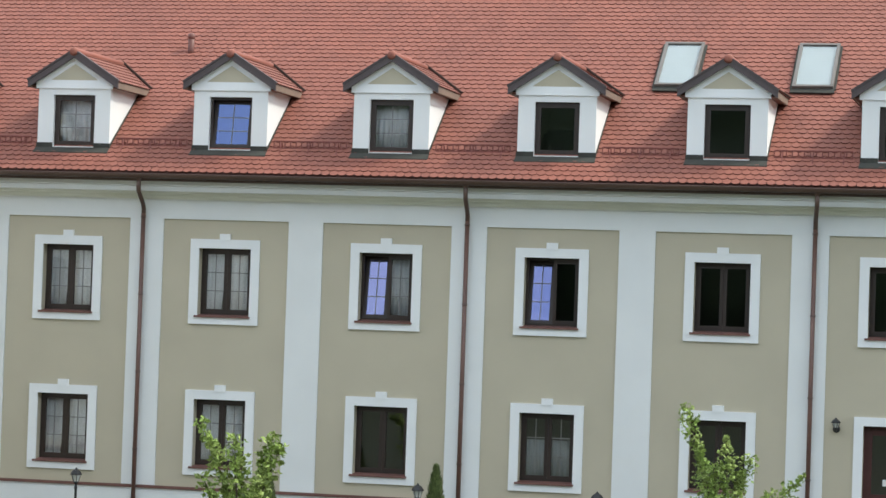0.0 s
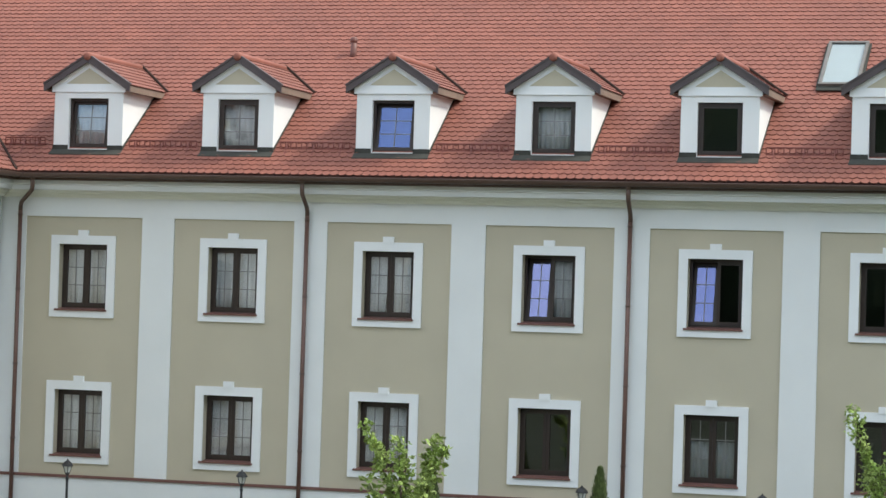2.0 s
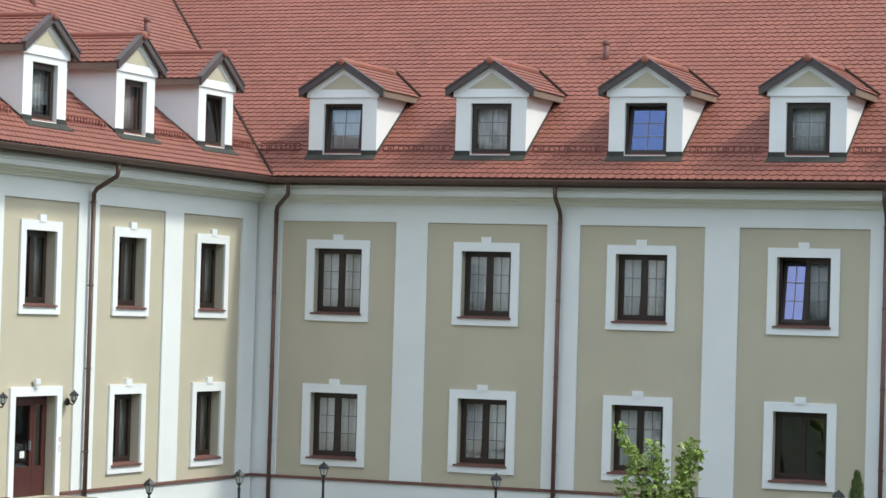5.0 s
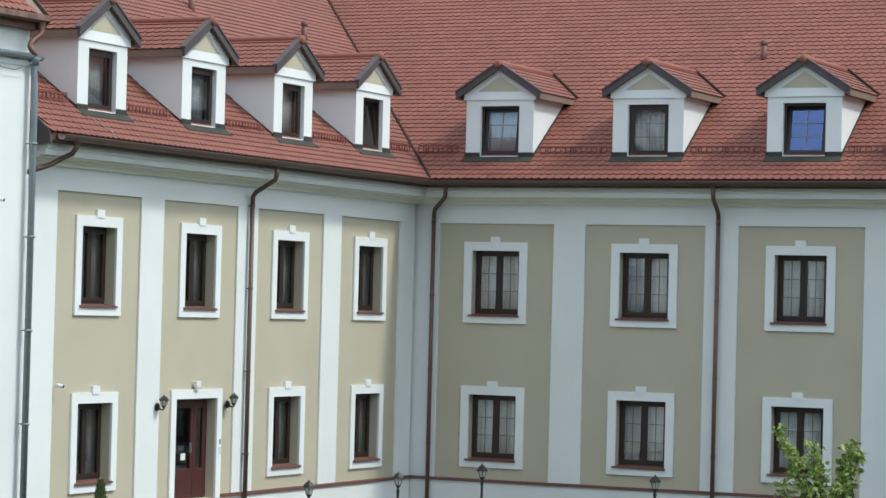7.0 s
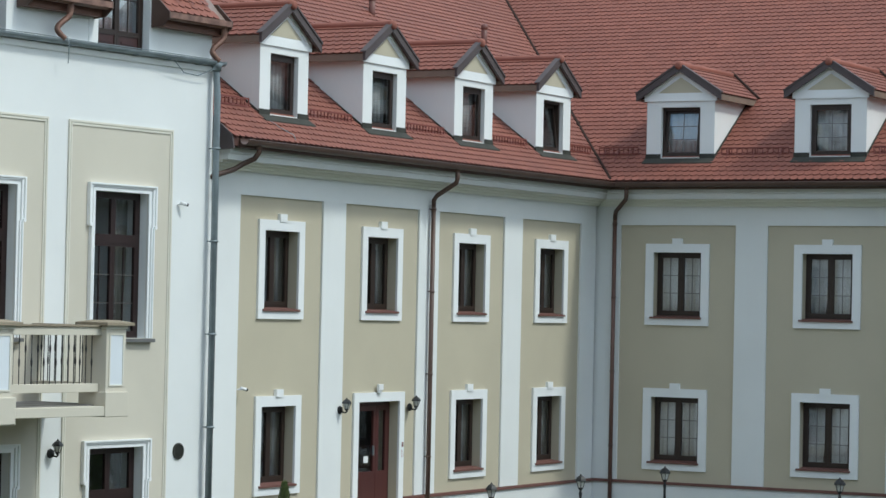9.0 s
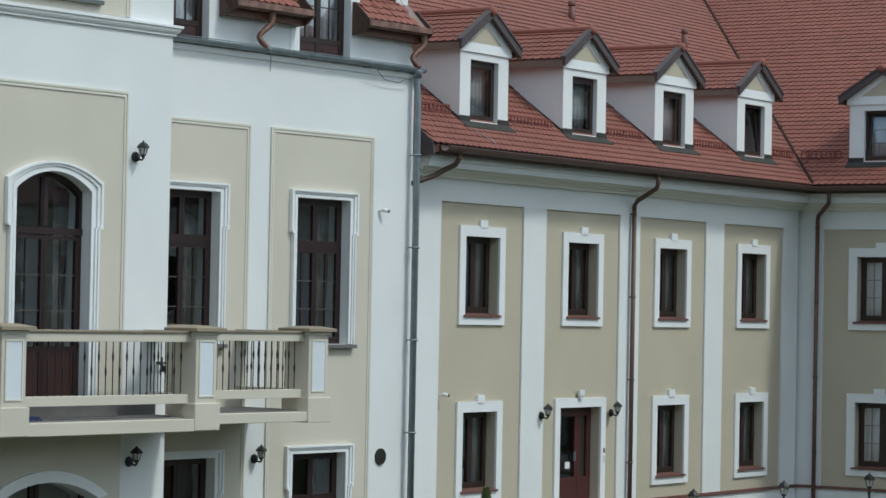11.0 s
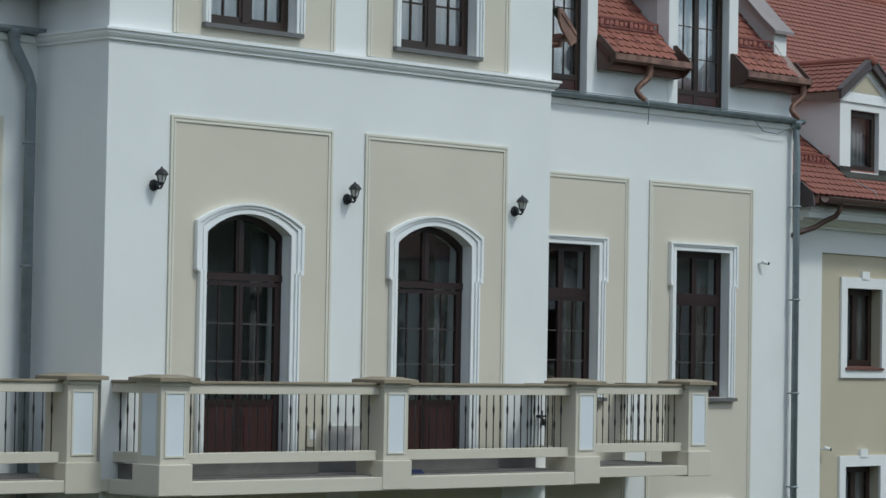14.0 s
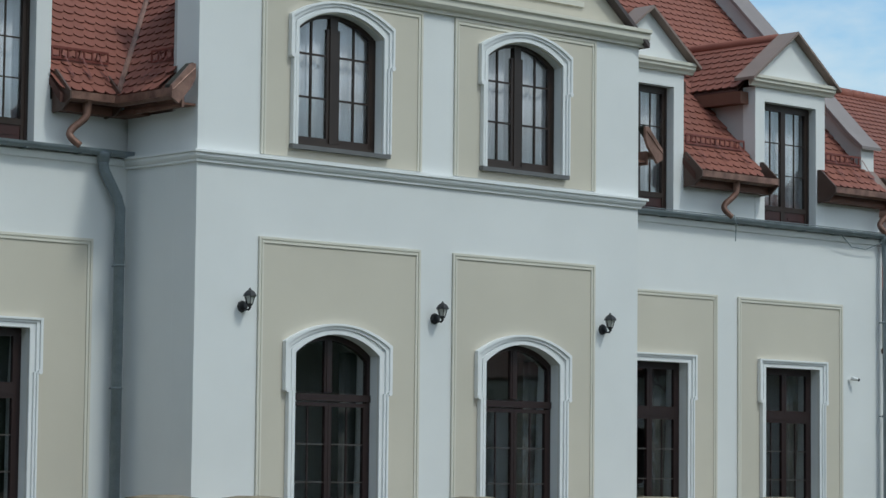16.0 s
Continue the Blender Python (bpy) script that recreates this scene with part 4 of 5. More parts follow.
def eared_surround(t, c, h, foot, spring, rs, yw, ear_z, w=0.15, ear=0.065):
    """White moulding of three steps round an opening, wider above ear_z; rs: the arch's rise, or 0 for a flat head."""
    def line(k):
        o = k * (w + ear)
        head = arch(c, h + o, spring + 0.15 * k, rs) if rs else [(c - h - o, spring + o * 0.72), (c + h + o, spring + o * 0.72)]
        return [(c - h - o, ear_z)] + head + [(c + h + o, ear_z)]
    for k0, k1, d in ((0.0, 0.34, 0.034), (0.34, 0.52, 0.018), (0.52, 0.78, 0.05), (0.78, 1.0, 0.075)):
        part("head_moulding", G().band(line(k1), line(k0), yw - d - 0.013, yw - 0.0135), WHITE_T, t, "white moulded head")
        for s in (-1, 1):
            part("jamb_moulding", box(*sorted((c + s * (h + w * k0), c + s * (h + w * k1))), yw - d - 0.013, yw - 0.0135, foot, ear_z), WHITE_T, t, "white jamb moulding")
    for s in (-1, 1):
        x = c + s * (h + w + ear * 0.35)
        part("ear_scroll", G().tube([(x, yw - 0.10, ear_z + 0.01), (x, yw - 0.0135, ear_z + 0.01)], 0.036, 10), WHITE_T, t, "white scroll", smooth=False)


def french_door(m, c, label):
    """Arched double door with a toplight, in a white eared surround."""
    t = thing("french_door", m, label, "door", "arched doors on the balcony")
    h, sp_ = 0.78, 7.14
    inner = arch(c, h, sp_, rise)
    eared_surround(t, c, h, FL, sp_, rise, RF, 6.60)
    y = RF + 0.16
    mat = BROWN_R
    lip = [(a[0] * 0.93 + c * 0.07, a[1] - 0.08) for a in inner]
    part("head_frame", G().band(inner, lip, y, y + 0.09), mat, t)
    part("transom", G().box(c - h, c + h, y - 0.02, y + 0.09, 6.48, 6.58), mat, t, "moulded transom")
    for s in (-1, 1):
        part("jamb", box(*sorted((c + s * h, c + s * (h - 0.06))), y, y + 0.09, FL, sp_), mat, t)
    pts = list(lip)
    ob = part("toplight", G().prism([(c - h + 0.06, 6.60)] + pts + [(c + h - 0.06, 6.60)], y + 0.03, y + 0.036), GLASS, t, "arched toplight pane")
    ob.visible_shadow = False
    part("toplight_mullion", box(c - 0.035, c + 0.035, y, y + 0.08, 6.60, sp_ + rise - 0.06), mat, t)
    for s in (-1, 1):
        part("toplight_frame", box(*sorted((c + s * 0.035, c + s * 0.07)), y + 0.01, y + 0.07, 6.6, sp_ + rise - 0.09), mat, t)
    tall_leaf(t, c - h + 0.06, c - 0.003, FL + 0.03, 6.46, y, 0.95, mat, 3, 2, None, BARS_D)
    tall_leaf(t, c + 0.003, c + h - 0.06, FL + 0.03, 6.46, y, 0.95, mat, 3, 2, None, BARS_D)
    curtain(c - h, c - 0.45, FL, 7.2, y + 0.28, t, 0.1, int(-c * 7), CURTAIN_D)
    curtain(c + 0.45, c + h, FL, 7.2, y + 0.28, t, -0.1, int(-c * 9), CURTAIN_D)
    return t


for c in bay_w:
    french_door(MANOR, c, "red-brown arched double door with white moulded surround")


def bay_window(m, c, label):
    """Arched upper window of the bay."""
    t = thing("arched_window", m, label, "window", "arched windows of the bay")
    h, z0, sp_ = 0.80, 10.06, 11.74
    inner = arch(c, h, sp_, rise)
    eared_surround(t, c, h, z0, sp_, rise, RF, 11.30, 0.125, 0.05)
    part("sill", box(c - h - 0.14, c + h + 0.10, RF - 0.10, RF + 0.2, z0 - 0.07, z0 - 0.01), ZSILL, t, "grey metal sill")
    y = RF + 0.15
    lip = [(a[0] * 0.92 + c * 0.08, a[1] - 0.07) for a in inner]
    part("head_frame", G().band(inner, lip, y, y + 0.08), BROWN, t)
    part("frame", G().box(c - h, c + h, y, y + 0.08, z0, z0 + 0.08).box(c - h, c - h + 0.07, y, y + 0.08, z0 + 0.08, sp_).box(c + h - 0.07, c + h, y, y + 0.08, z0 + 0.08, sp_).box(c - 0.07, c + 0.07, y - 0.01, y + 0.08, z0 + 0.08, sp_ + rise - 0.05), BROWN, t, "dark brown frame")
    for s in (-1, 1):
        a, b = sorted((c + s * 0.07, c + s * (h - 0.07)))
        pts = [(min(max(x, a), b), z) for x, z in lip if a - 0.08 < x < b + 0.08]
        ob = part("pane", G().prism([(a, z0 + 0.08)] + pts + [(b, z0 + 0.08)], y + 0.03, y + 0.036), GLASS_B, t, "clear pane")
        ob.visible_shadow = False
        part("sash", G().box(a, a + 0.05, y + 0.005, y + 0.07, z0 + 0.08, sp_ + 0.05).box(b - 0.05, b, y + 0.005, y + 0.07, z0 + 0.08, sp_ + 0.05).box(a, b, y + 0.005, y + 0.07, z0 + 0.08, z0 + 0.15), BROWN, t)
        x = (a + b) / 2
        part("glazing_bar", box(x - 0.014, x + 0.014, y + 0.015, y + 0.05, z0 + 0.1, sp_ + rise * 0.6), BROWN, t)
        for z in (10.78, 11.40):
            part("glazing_bar", box(a, b, y + 0.015, y + 0.05, z - 0.014, z + 0.014), BROWN, t)
    curtain(c - h, c + h, z0, sp_ + rise, y + 0.13, t, 0, int(-c * 3))
    return t


for c in bay_w:
    bay_window(MANOR, c, "dark brown arched window with white moulded surround")


def tall_window(m, c, z0, z1, label, rows, ear_z):
    """Tall flat-headed window in a white eared surround."""
    t = thing("tall_window", m, label, "window", "tall windows of the manor")
    h = 0.73
    eared_surround(t, c, h, z0, z1, 0, 0.0, ear_z, 0.13, 0.06)
    part("sill", box(c - h - 0.17, c + h + 0.17, -0.12, 0.2, z0 - 0.07, z0 - 0.008), ZSILL, t, "grey metal sill")
    y = 0.16
    part("frame", G().box(c - h, c + h, y, y + 0.09, z0, z0 + 0.07).box(c - h, c + h, y, y + 0.09, z1 - 0.07, z1).box(c - h, c - h + 0.07, y, y + 0.09, z0 + 0.07, z1 - 0.07).box(c + h - 0.07, c + h, y, y + 0.09, z0 + 0.07, z1 - 0.07), BROWN_R, t, "red-brown frame")
    zt = z1 - 0.85
    part("transom", box(c - h + 0.07, c + h - 0.07, y - 0.01, y + 0.09, zt - 0.05, zt + 0.05), BROWN_R, t)
    for a, b in ((c - h + 0.07, c - 0.003), (c + 0.003, c + h - 0.07)):
        tall_leaf(t, a, b, z0 + 0.06, zt - 0.05, y, 0, BROWN_R, rows, 2, None, BARS_D)
        tall_leaf(t, a, b, zt + 0.05, z1 - 0.06, y, 0, BROWN_R, 1, 1)
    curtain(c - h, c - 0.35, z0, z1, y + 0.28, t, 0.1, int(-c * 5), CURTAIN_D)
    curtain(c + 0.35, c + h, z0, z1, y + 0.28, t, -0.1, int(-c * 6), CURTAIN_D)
    return t


for c in wing_w:
    tall_window(MANOR, c, 4.82, 7.385, "tall red-brown window in a white eared surround", 3, 6.78)
    tall_window(MANOR, c, 0.6, 2.90, "ground-floor red-brown window in a white eared surround", 3, 2.3)
for c in bay_w:
    t = thing("arched_gate", MANOR, "dark arched ground-floor door under the balcony", "door", "arched ground-floor doors")
    inner, outer = arch(c, 1.05, 2.50, rise), arch(c, 1.25, 2.55, rise + 0.12)
    part("arch_moulding", G().band(outer, inner, RF - 0.07, RF - 0.013), WHITE_T, t, "white arch moulding")
    for s in (-1, 1):
        part("jamb_moulding", box(*sorted((c + s * 1.05, c + s * 1.23)), RF - 0.06, RF - 0.013, 0.1, 2.5), WHITE_T, t)
        part("leaf", G().box(*sorted((c + s * 0.01, c + s * 1.05)), RF + 0.25, RF + 0.31, 0.1, 1.1), BROWN_R, t)
        a, b = sorted((c + s * 0.01, c + s * 1.05))
        part("leaf_frame", G().box(a, a + 0.08, RF + 0.25, RF + 0.31, 1.1, 2.8).box(b - 0.08, b, RF + 0.25, RF + 0.31, 1.1, 2.8), BROWN_R, t)
        pane("pane", a + 0.08, b - 0.08, 1.1, 2.8, RF + 0.28, t)
rg_ = G()
rg_.box(W_START, W_END - 0.5, 5.0, 5.2, 0, 13)
for z in (0.1, FL - 0.05, 9.7):
    rg_.box(W_START, W_END - 0.5, 0.5, 5.0, z - 0.15, z)
    rg_.box(R0 + 0.5, R1 - 0.5, RF + 0.5, 0.5, z - 0.15, z)
rg_.box(R0 + 0.5, R1 - 0.5, RF + 0.5, 0.5, 12.3, 12.45)
structure("inner_wall_manor", rg_, ROOMM, MANOR, "plain rooms behind the windows, coloured dark for their dimness", "interior")

# manor roofs: main slope behind the wings, bay roof across it
EZ, EY, BE = 10.62, -0.22, 4.72
KM = 1.0
DW_ = [-23.18, -19.42, -36.12, 2 * MC + 19.33]      # roof doors under pediments
deck = G()
def deck_strip(a, b, y0, y1):
    deck.prism([(y0, EZ - 0.02 + y0 - EY), (y1, EZ - 0.02 + y1 - EY), (y1, EZ - 0.14 + y1 - EY), (y0, EZ - 0.14 + y0 - EY)], a, b, 0)
edges_ = [W_START]
for c in sorted(DW_):
    edges_ += [c - 0.93, c + 0.93]
edges_ += [MC - BE, MC + BE, W_END]
edges_.sort()
for a, b in zip(edges_[::2], edges_[1::2]):
    deck_strip(a, b, EY, 1.9)
deck_strip(W_START, W_END, 1.9, 5.6)
mroof = structure("roof_manor", deck, UNDER, MANOR, "red clay tile roof of the manor house", "roof")
mf = MANOR @ pose(0, EY, EZ, 45)
def keep_m(x, y):
    yin = EY + y / S2
    return not any(abs(x - c) < 0.95 for c in DW_ if yin < 1.9) and abs(x - MC) > 4.25 - (yin - EY)
tiles("tiles_manor", mf, -38.5, W_END - 0.15, 6.5, keep_m, mroof)
for s in (-1, 1):
    e = MC + s * BE
    zr = EZ + BE
    p = [(e, RF + 0.5, EZ - 0.02), (MC, RF + 0.5, zr - 0.02), (MC, 5.0, zr - 0.02), (e, EY, EZ - 0.02)]
    q = [(x, y, z - 0.12) for x, y, z in p]
    part("bay_slope", G().add(p + q, [(0, 1, 2, 3), (7, 6, 5, 4), (0, 4, 5, 1), (1, 5, 6, 2), (2, 6, 7, 3), (3, 7, 4, 0)]), UNDER, mroof, "red tiled slope of the bay")
    f2 = MANOR @ pose(e, 0, EZ, 0, 0, 90 * s) @ pose(0, 0, 0, 45)
    kp = (lambda x, y: x * 1 > RF + 0.5 and x < EY + y / S2 - 0.02) if s > 0 else (lambda x, y: -x > RF + 0.5 and -x < EY + y / S2 - 0.02)
    tiles("tiles_bay", f2, (RF + 0.4) if s > 0 else -5.2, 5.2 if s > 0 else -(RF + 0.4), 6.6, kp, mroof)
    part("valley_gutter", G().tube([(e, EY - 0.02, EZ + 0.07), (MC + s * 0.4, EY + BE - 0.42, EZ + BE - 0.33)], 0.05, 8), COPPER, mroof, "copper valley")
    gt = thing("eaves_gutter", MANOR @ pose(e + s * 0.02, 0, EZ - 0.03, 0, 0, 90), "copper gutter along the bay's side eave", "gutter")
    part("trough", half_gutter(RF - 0.05, EY - 0.05, 0.10), COPPER, gt)
    part("front_sheet", box(RF - 0.05, EY + 0.05, *sorted((-s * 0.12, -s * 0.132)), -0.07, 0.035), COPPER, gt, "copper front sheet")
    part("soffit", box(RF + 0.05, EY - 0.05, *sorted((s * 0.08, s * 0.72)), -0.16, -0.13), WOOD, gt)
    part("fascia", box(RF + 0.02, EY - 0.05, *sorted((s * 0.10, s * 0.14)), -0.2, 0.02), COPPER, gt)
    part("end_cap", G().prism([(-s * 0.14, -0.10), (-s * 0.02, -0.17), (s * 0.20, 0.08), (s * 0.26, 0.20), (s * 0.26, 0.40), (s * 0.19, 0.40), (-s * 0.14, 0.06)], RF - 0.07, RF - 0.02, 0), COPPER, gt, "copper end board")
    part("end_seam", G().tube([(RF - 0.075, -s * 0.13, 0.0), (RF - 0.075, s * 0.24, 0.33)], 0.012, 5), COPPER, gt)
    part("kicker", G().prism([(-s * 0.10, 0.05), (s * 0.24, 0.39), (s * 0.24, 0.42), (-s * 0.10, 0.09)], RF - 0.03, RF + 0.14, 0), FLASH, gt, "dark lead flashing")
    part("corner_soffit", box(*sorted((e - s * 0.05, MC + s * 4.385)), EY - 0.30, 0.055, EZ - 0.235, EZ - 0.165), WOOD, mroof, "dark stained corner soffit")
    # same white wall as below, coloured grey to stand for its shade
    part("upper_side_wall", box(*sorted((MC + s * 4.38, MC + s * 3.9)), RF + 0.501, RF + 0.56, 10.4, 12.3), GREYR, bay, "upper return wall, its shade put into a grey colour")
# knee walls and roof doors
part("knee_wall", wall_grid(G(), W_START, W_END, 9.861, 10.55, [(c - 0.95, c + 0.95, 9, 12) for c in sorted(DW_)] + [(R0 + 0.5, R1 - 0.5, 9, 12)], 0.06, 0.3), WHITE, manor_wall, "white knee wall")


def roof_door(m, label):
    """A pedimented dormer with a glazed double door. Origin: middle of its foot at z 9.87."""
    t = thing("roof_door_dormer", m, label, "dormer", "pedimented dormers of the manor")
    a, h = 0.70, 2.18
    part("front_wall", wall_grid(G(), -0.95, 0.95, 0, 2.42, [(-a, a, -1, h)], 0.05, 0.33), WHITE, t, "white rendered front")
    cp = [(0.05, 2.42), (0.0, 2.42), (-0.02, 2.46), (-0.07, 2.50), (-0.07, 2.54), (-0.10, 2.56), (-0.10, 2.61), (0.05, 2.61)]
    part("cornice", G().prism(cp, -1.13, 1.13, 0), CREAM_M, t, "cream moulded cornice")
    part("pediment", G().prism([(-1.05, 2.611), (1.05, 2.611), (0, 3.42)], 0.02, 0.3), WHITE, t, "white pediment")
    for s in (-1, 1):
        p = [(s * 1.2, -0.14, 2.56), (0, -0.14, 3.48), (0, 0.32, 3.48), (s * 1.2, 0.32, 2.56)]
        q = [(x, y, z - 0.05) for x, y, z in p]
        fc = [(0, 1, 2, 3), (7, 6, 5, 4), (0, 4, 5, 1), (1, 5, 6, 2), (2, 6, 7, 3), (3, 7, 4, 0)]
        part("verge_sheet", G().add(p + q, fc), SHEET, t, "brown metal verge sheet")
        p = [(s * 1.15, 0.33, 2.36), (0, 0.33, 3.36), (0, 3.3, 3.36), (s * 1.15, 2.3, 2.36)]
        q = [(x, y, z - 0.06) for x, y, z in p]
        part("roof_slope", G().add(p + q, fc), UNDER, t, "red tiled dormer slope")
        g = G()
        ln = 1.52
        fr_ = pose(s * 1.15, 0, 2.365, 0, 0, 90 * s) @ pose(0, 0, 0, 41)
        for r in range(8):
            yy = r * COURSE
            for i in range(18):
                al = 0.38 + i * TW + (r % 2) * TW / 2
                if al < 2.2 + yy * 0.66:
                    g.add([fr_ @ Vector((al * s + vx, yy + vy * min(0.42, ln - yy + 0.04) / 0.42, vz)) for vx, vy, vz in TV], TF)
        ob = tagged(part("tiling", g, TILE, t, "red clay tiles"), kind="stuff")
        edge_tiles(ob.data)
        cx = sorted((s * 0.95, s * 0.85))
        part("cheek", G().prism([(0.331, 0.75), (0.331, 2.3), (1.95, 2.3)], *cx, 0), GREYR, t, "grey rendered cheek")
        part("eaves_board", box(*sorted((s * 0.96, s * 1.17)), 0.2, 2.2, 2.12, 2.33), WOOD, t, "stained eaves board")
        y = 0.22
        x0, x1 = sorted((s * 0.002, s * (a - 0.05)))
        tall_leaf(t, x0, x1, 0.03, h - 0.06, y, 0.26, BROWN, 3, 2, GLASS_B)
        part("jamb", box(*sorted((s * a, s * (a - 0.05))), y - 0.01, y + 0.09, 0, h), BROWN, t)
    part("ridge_tile", G().tube([(0, 0.33, 3.40), (0, 1.8, 3.40), (0, 3.3, 3.40)], 0.09, 10), RIDGE, t, "red-brown ridge tiles", smooth=True)
    part("head_frame", box(-a, a, y - 0.01, y + 0.09, h - 0.06, h), BROWN, t)
    part("room_lining", box(-0.84, 0.84, 1.4, 1.45, 0.0, 2.3), ROOMM, t)
    curtain(-0.66, 0.66, 0.1, h, 0.42, t, 0, 7)
    return t


rd0 = None
for c in DW_:
    m = MANOR @ pose(c, 0, 9.87)
    rd0 = copy_thing(rd0, m) if rd0 else roof_door(m, "white pedimented roof dormer with a glazed double door")


def short_eave(x0, x1, label, spout):
    t = thing("eaves_gutter", MANOR @ pose(x0, EY - 0.02, EZ - 0.02), label, "gutter", "copper eaves between dormers")
    w = x1 - x0
    part("trough", half_gutter(0, w, 0.10), COPPER, t)
    part("front_sheet", box(0, w, -0.13, -0.118, -0.07, 0.035), COPPER, t, "copper front sheet")
    part("fascia", box(0, w, 0.10, 0.13, -0.22, -0.01), WOOD, t)
    part("soffit", box(0, w, 0.131, 0.33, -0.22, -0.19), WOOD, t)
    for x in (-0.03, w):
        part("end_board", G().prism([(-0.13, -0.08), (0.05, -0.22), (0.30, -0.24), (0.32, 0.36), (0.22, 0.36), (-0.13, 0.03)], x, x + 0.03, 0), GUTTER, t, "dark end board")
    if spout is not None:
        sp_path = [(0, 0, -0.04), (0, 0, -0.20)]
        for k in range(11):
            u = k / 10
            sp_path.append((-0.11 * (1 - math.cos(math.pi * u)), 0.045 * (1 - math.cos(math.pi * u)), -0.24 - 0.30 * u))
        for k in range(1, 7):
            u = k / 6
            sp_path.append((-0.22 + 0.13 * (1 - math.cos(math.pi * u / 2)), 0.09 - 0.06 * u, -0.54 - 0.15 * u))
        part("spout", G().tube([(spout + a, b, c) for a, b, c in sp_path], 0.052, 12), COPPER, t, "copper spout", smooth=True)
        part("spout_collar", G().lathe([(0.058, -0.22), (0.066, -0.12), (0.075, -0.07)], 12, (spout, 0, 0)), COPPER, t)
    return t


for a, b, s in ((-22.2, -20.25, 1.0), (-18.65, -16.87, 1.72), (2 * MC + 20.25, 2 * MC + 22.2, 1.0), (2 * MC + 16.9, 2 * MC + 18.65, 0.5), (2 * MC + 23.9, 2 * MC + 24.75, 0.35)):
    short_eave(a, b, "short copper gutter between two roof dormers", s)
for x, w in ((-22.0, 1.5), (-18.25, 1.2), (-35.05, 0.95)):
    snow_guard(MANOR @ pose(x, EY + 0.42, EZ + 0.49), w, "red-brown steel snow guard above a copper gutter")

snow_guard(MANOR @ pose(MC - BE + 0.42, -0.42, EZ + 0.49, 0, 0, -90), 0.62, "red-brown steel snow guard on the bay's side slope")

# zinc gutters along the wings of the manor and their pipes
for x0, x1, px in ((R1 + 0.02, W_END + 0.12, -16.98), (W_START, R0 - 0.02, -34.10)):
    t = thing("zinc_gutter", MANOR @ pose(0, -0.13, 9.90), "grey zinc gutter along the top of the wall", "gutter")
    part("trough", half_gutter(x0, x1, 0.085), ZINC, t)
    part("flashing", box(x0, x1, 0.0, 0.30, 0.0, 0.012), ZINC, t, "grey sheet flashing")
    part("bed_mould", G().prism([(0.128, -0.2), (0.09, -0.19), (0.06, -0.1), (0.128, -0.09)], x0, x1, 0), WHITE_T, t)
    n = int((x1 - x0) / 0.9)
    for i in range(n):
        xx = x0 + 0.4 + i * 0.9
        part("bracket", box(xx - 0.01, xx + 0.01, -0.09, 0.12, -0.1, -0.085), ZINC, t)
    p = thing("downpipe", MANOR @ pose(px, 0, 0), "grey zinc downpipe at the corner of the manor", "downpipe")
    o = 0.0 if px > -20 else -0.28
    path = [(o, -0.13, 9.84), (o, -0.13, 9.70), (o * 0.9, -0.13, 9.6), (o * 0.2, -0.16, 9.25), (0, -0.16, 9.1), (0, -0.16, 0.1)]
    part("pipe", G().tube(path, 0.062 if px > -20 else 0.075, 12), ZINC, p, smooth=True)
    for z in (8.3, 6.6, 4.9, 3.2, 1.5):
        part("clip", G().lathe([(0.075, -0.02), (0.09, 0), (0.075, 0.02)], 12, (0, -0.16, z)).box(-0.01, 0.01, -0.1, 0, z - 0.01, z + 0.01), ZINC, p)
    part("outlet", G().lathe([(0.08, -0.16), (0.09, -0.08), (0.13, -0.02)], 12, (o, -0.13, 9.88)), ZINC, p, smooth=True)

# fire wall between manor and side wing, up the slope
fw = thing("fire_wall", MANOR, "grey fire wall with a brown metal coping above the tiles", "parapet")
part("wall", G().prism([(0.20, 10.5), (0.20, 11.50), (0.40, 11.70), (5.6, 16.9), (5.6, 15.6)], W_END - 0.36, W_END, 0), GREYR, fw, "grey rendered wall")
part("end_face", box(W_END - 0.36, W_END, 0.185, 0.199, 10.7, 11.50), WHITE, fw, "white end")
part("coping", G().prism([(0.08, 11.46), (0.08, 11.52), (0.38, 11.78), (5.6, 16.98), (5.6, 16.9), (0.40, 11.71)], W_END - 0.46, W_END + 0.1, 0), COPING, fw, "brown sheet-metal coping")
part("apron", G().add([(W_END - 0.3, EY, EZ + 0.05), (W_END + 0.02, EY, EZ + 0.05), (W_END + 0.02, 0.19, EZ + 0.47), (W_END - 0.3, 0.19, EZ + 0.47),
                       (W_END - 0.3, EY, EZ), (W_END + 0.02, EY, EZ), (W_END + 0.02, 0.19, EZ + 0.35), (W_END - 0.3, 0.19, EZ + 0.35)],
                      [(0, 1, 2, 3), (7, 6, 5, 4), (0, 4, 5, 1), (1, 5, 6, 2), (2, 6, 7, 3), (3, 7, 4, 0)]), SHEET, fw, "brown sheet-metal strip")
part("gable_wall", G().prism([(0.3, 9.0), (0.3, 10.5), (5.6, 15.8), (5.6, 9.0)], W_END - 0.3, W_END - 0.02, 0), WHITE, manor_wall, "white gable wall")

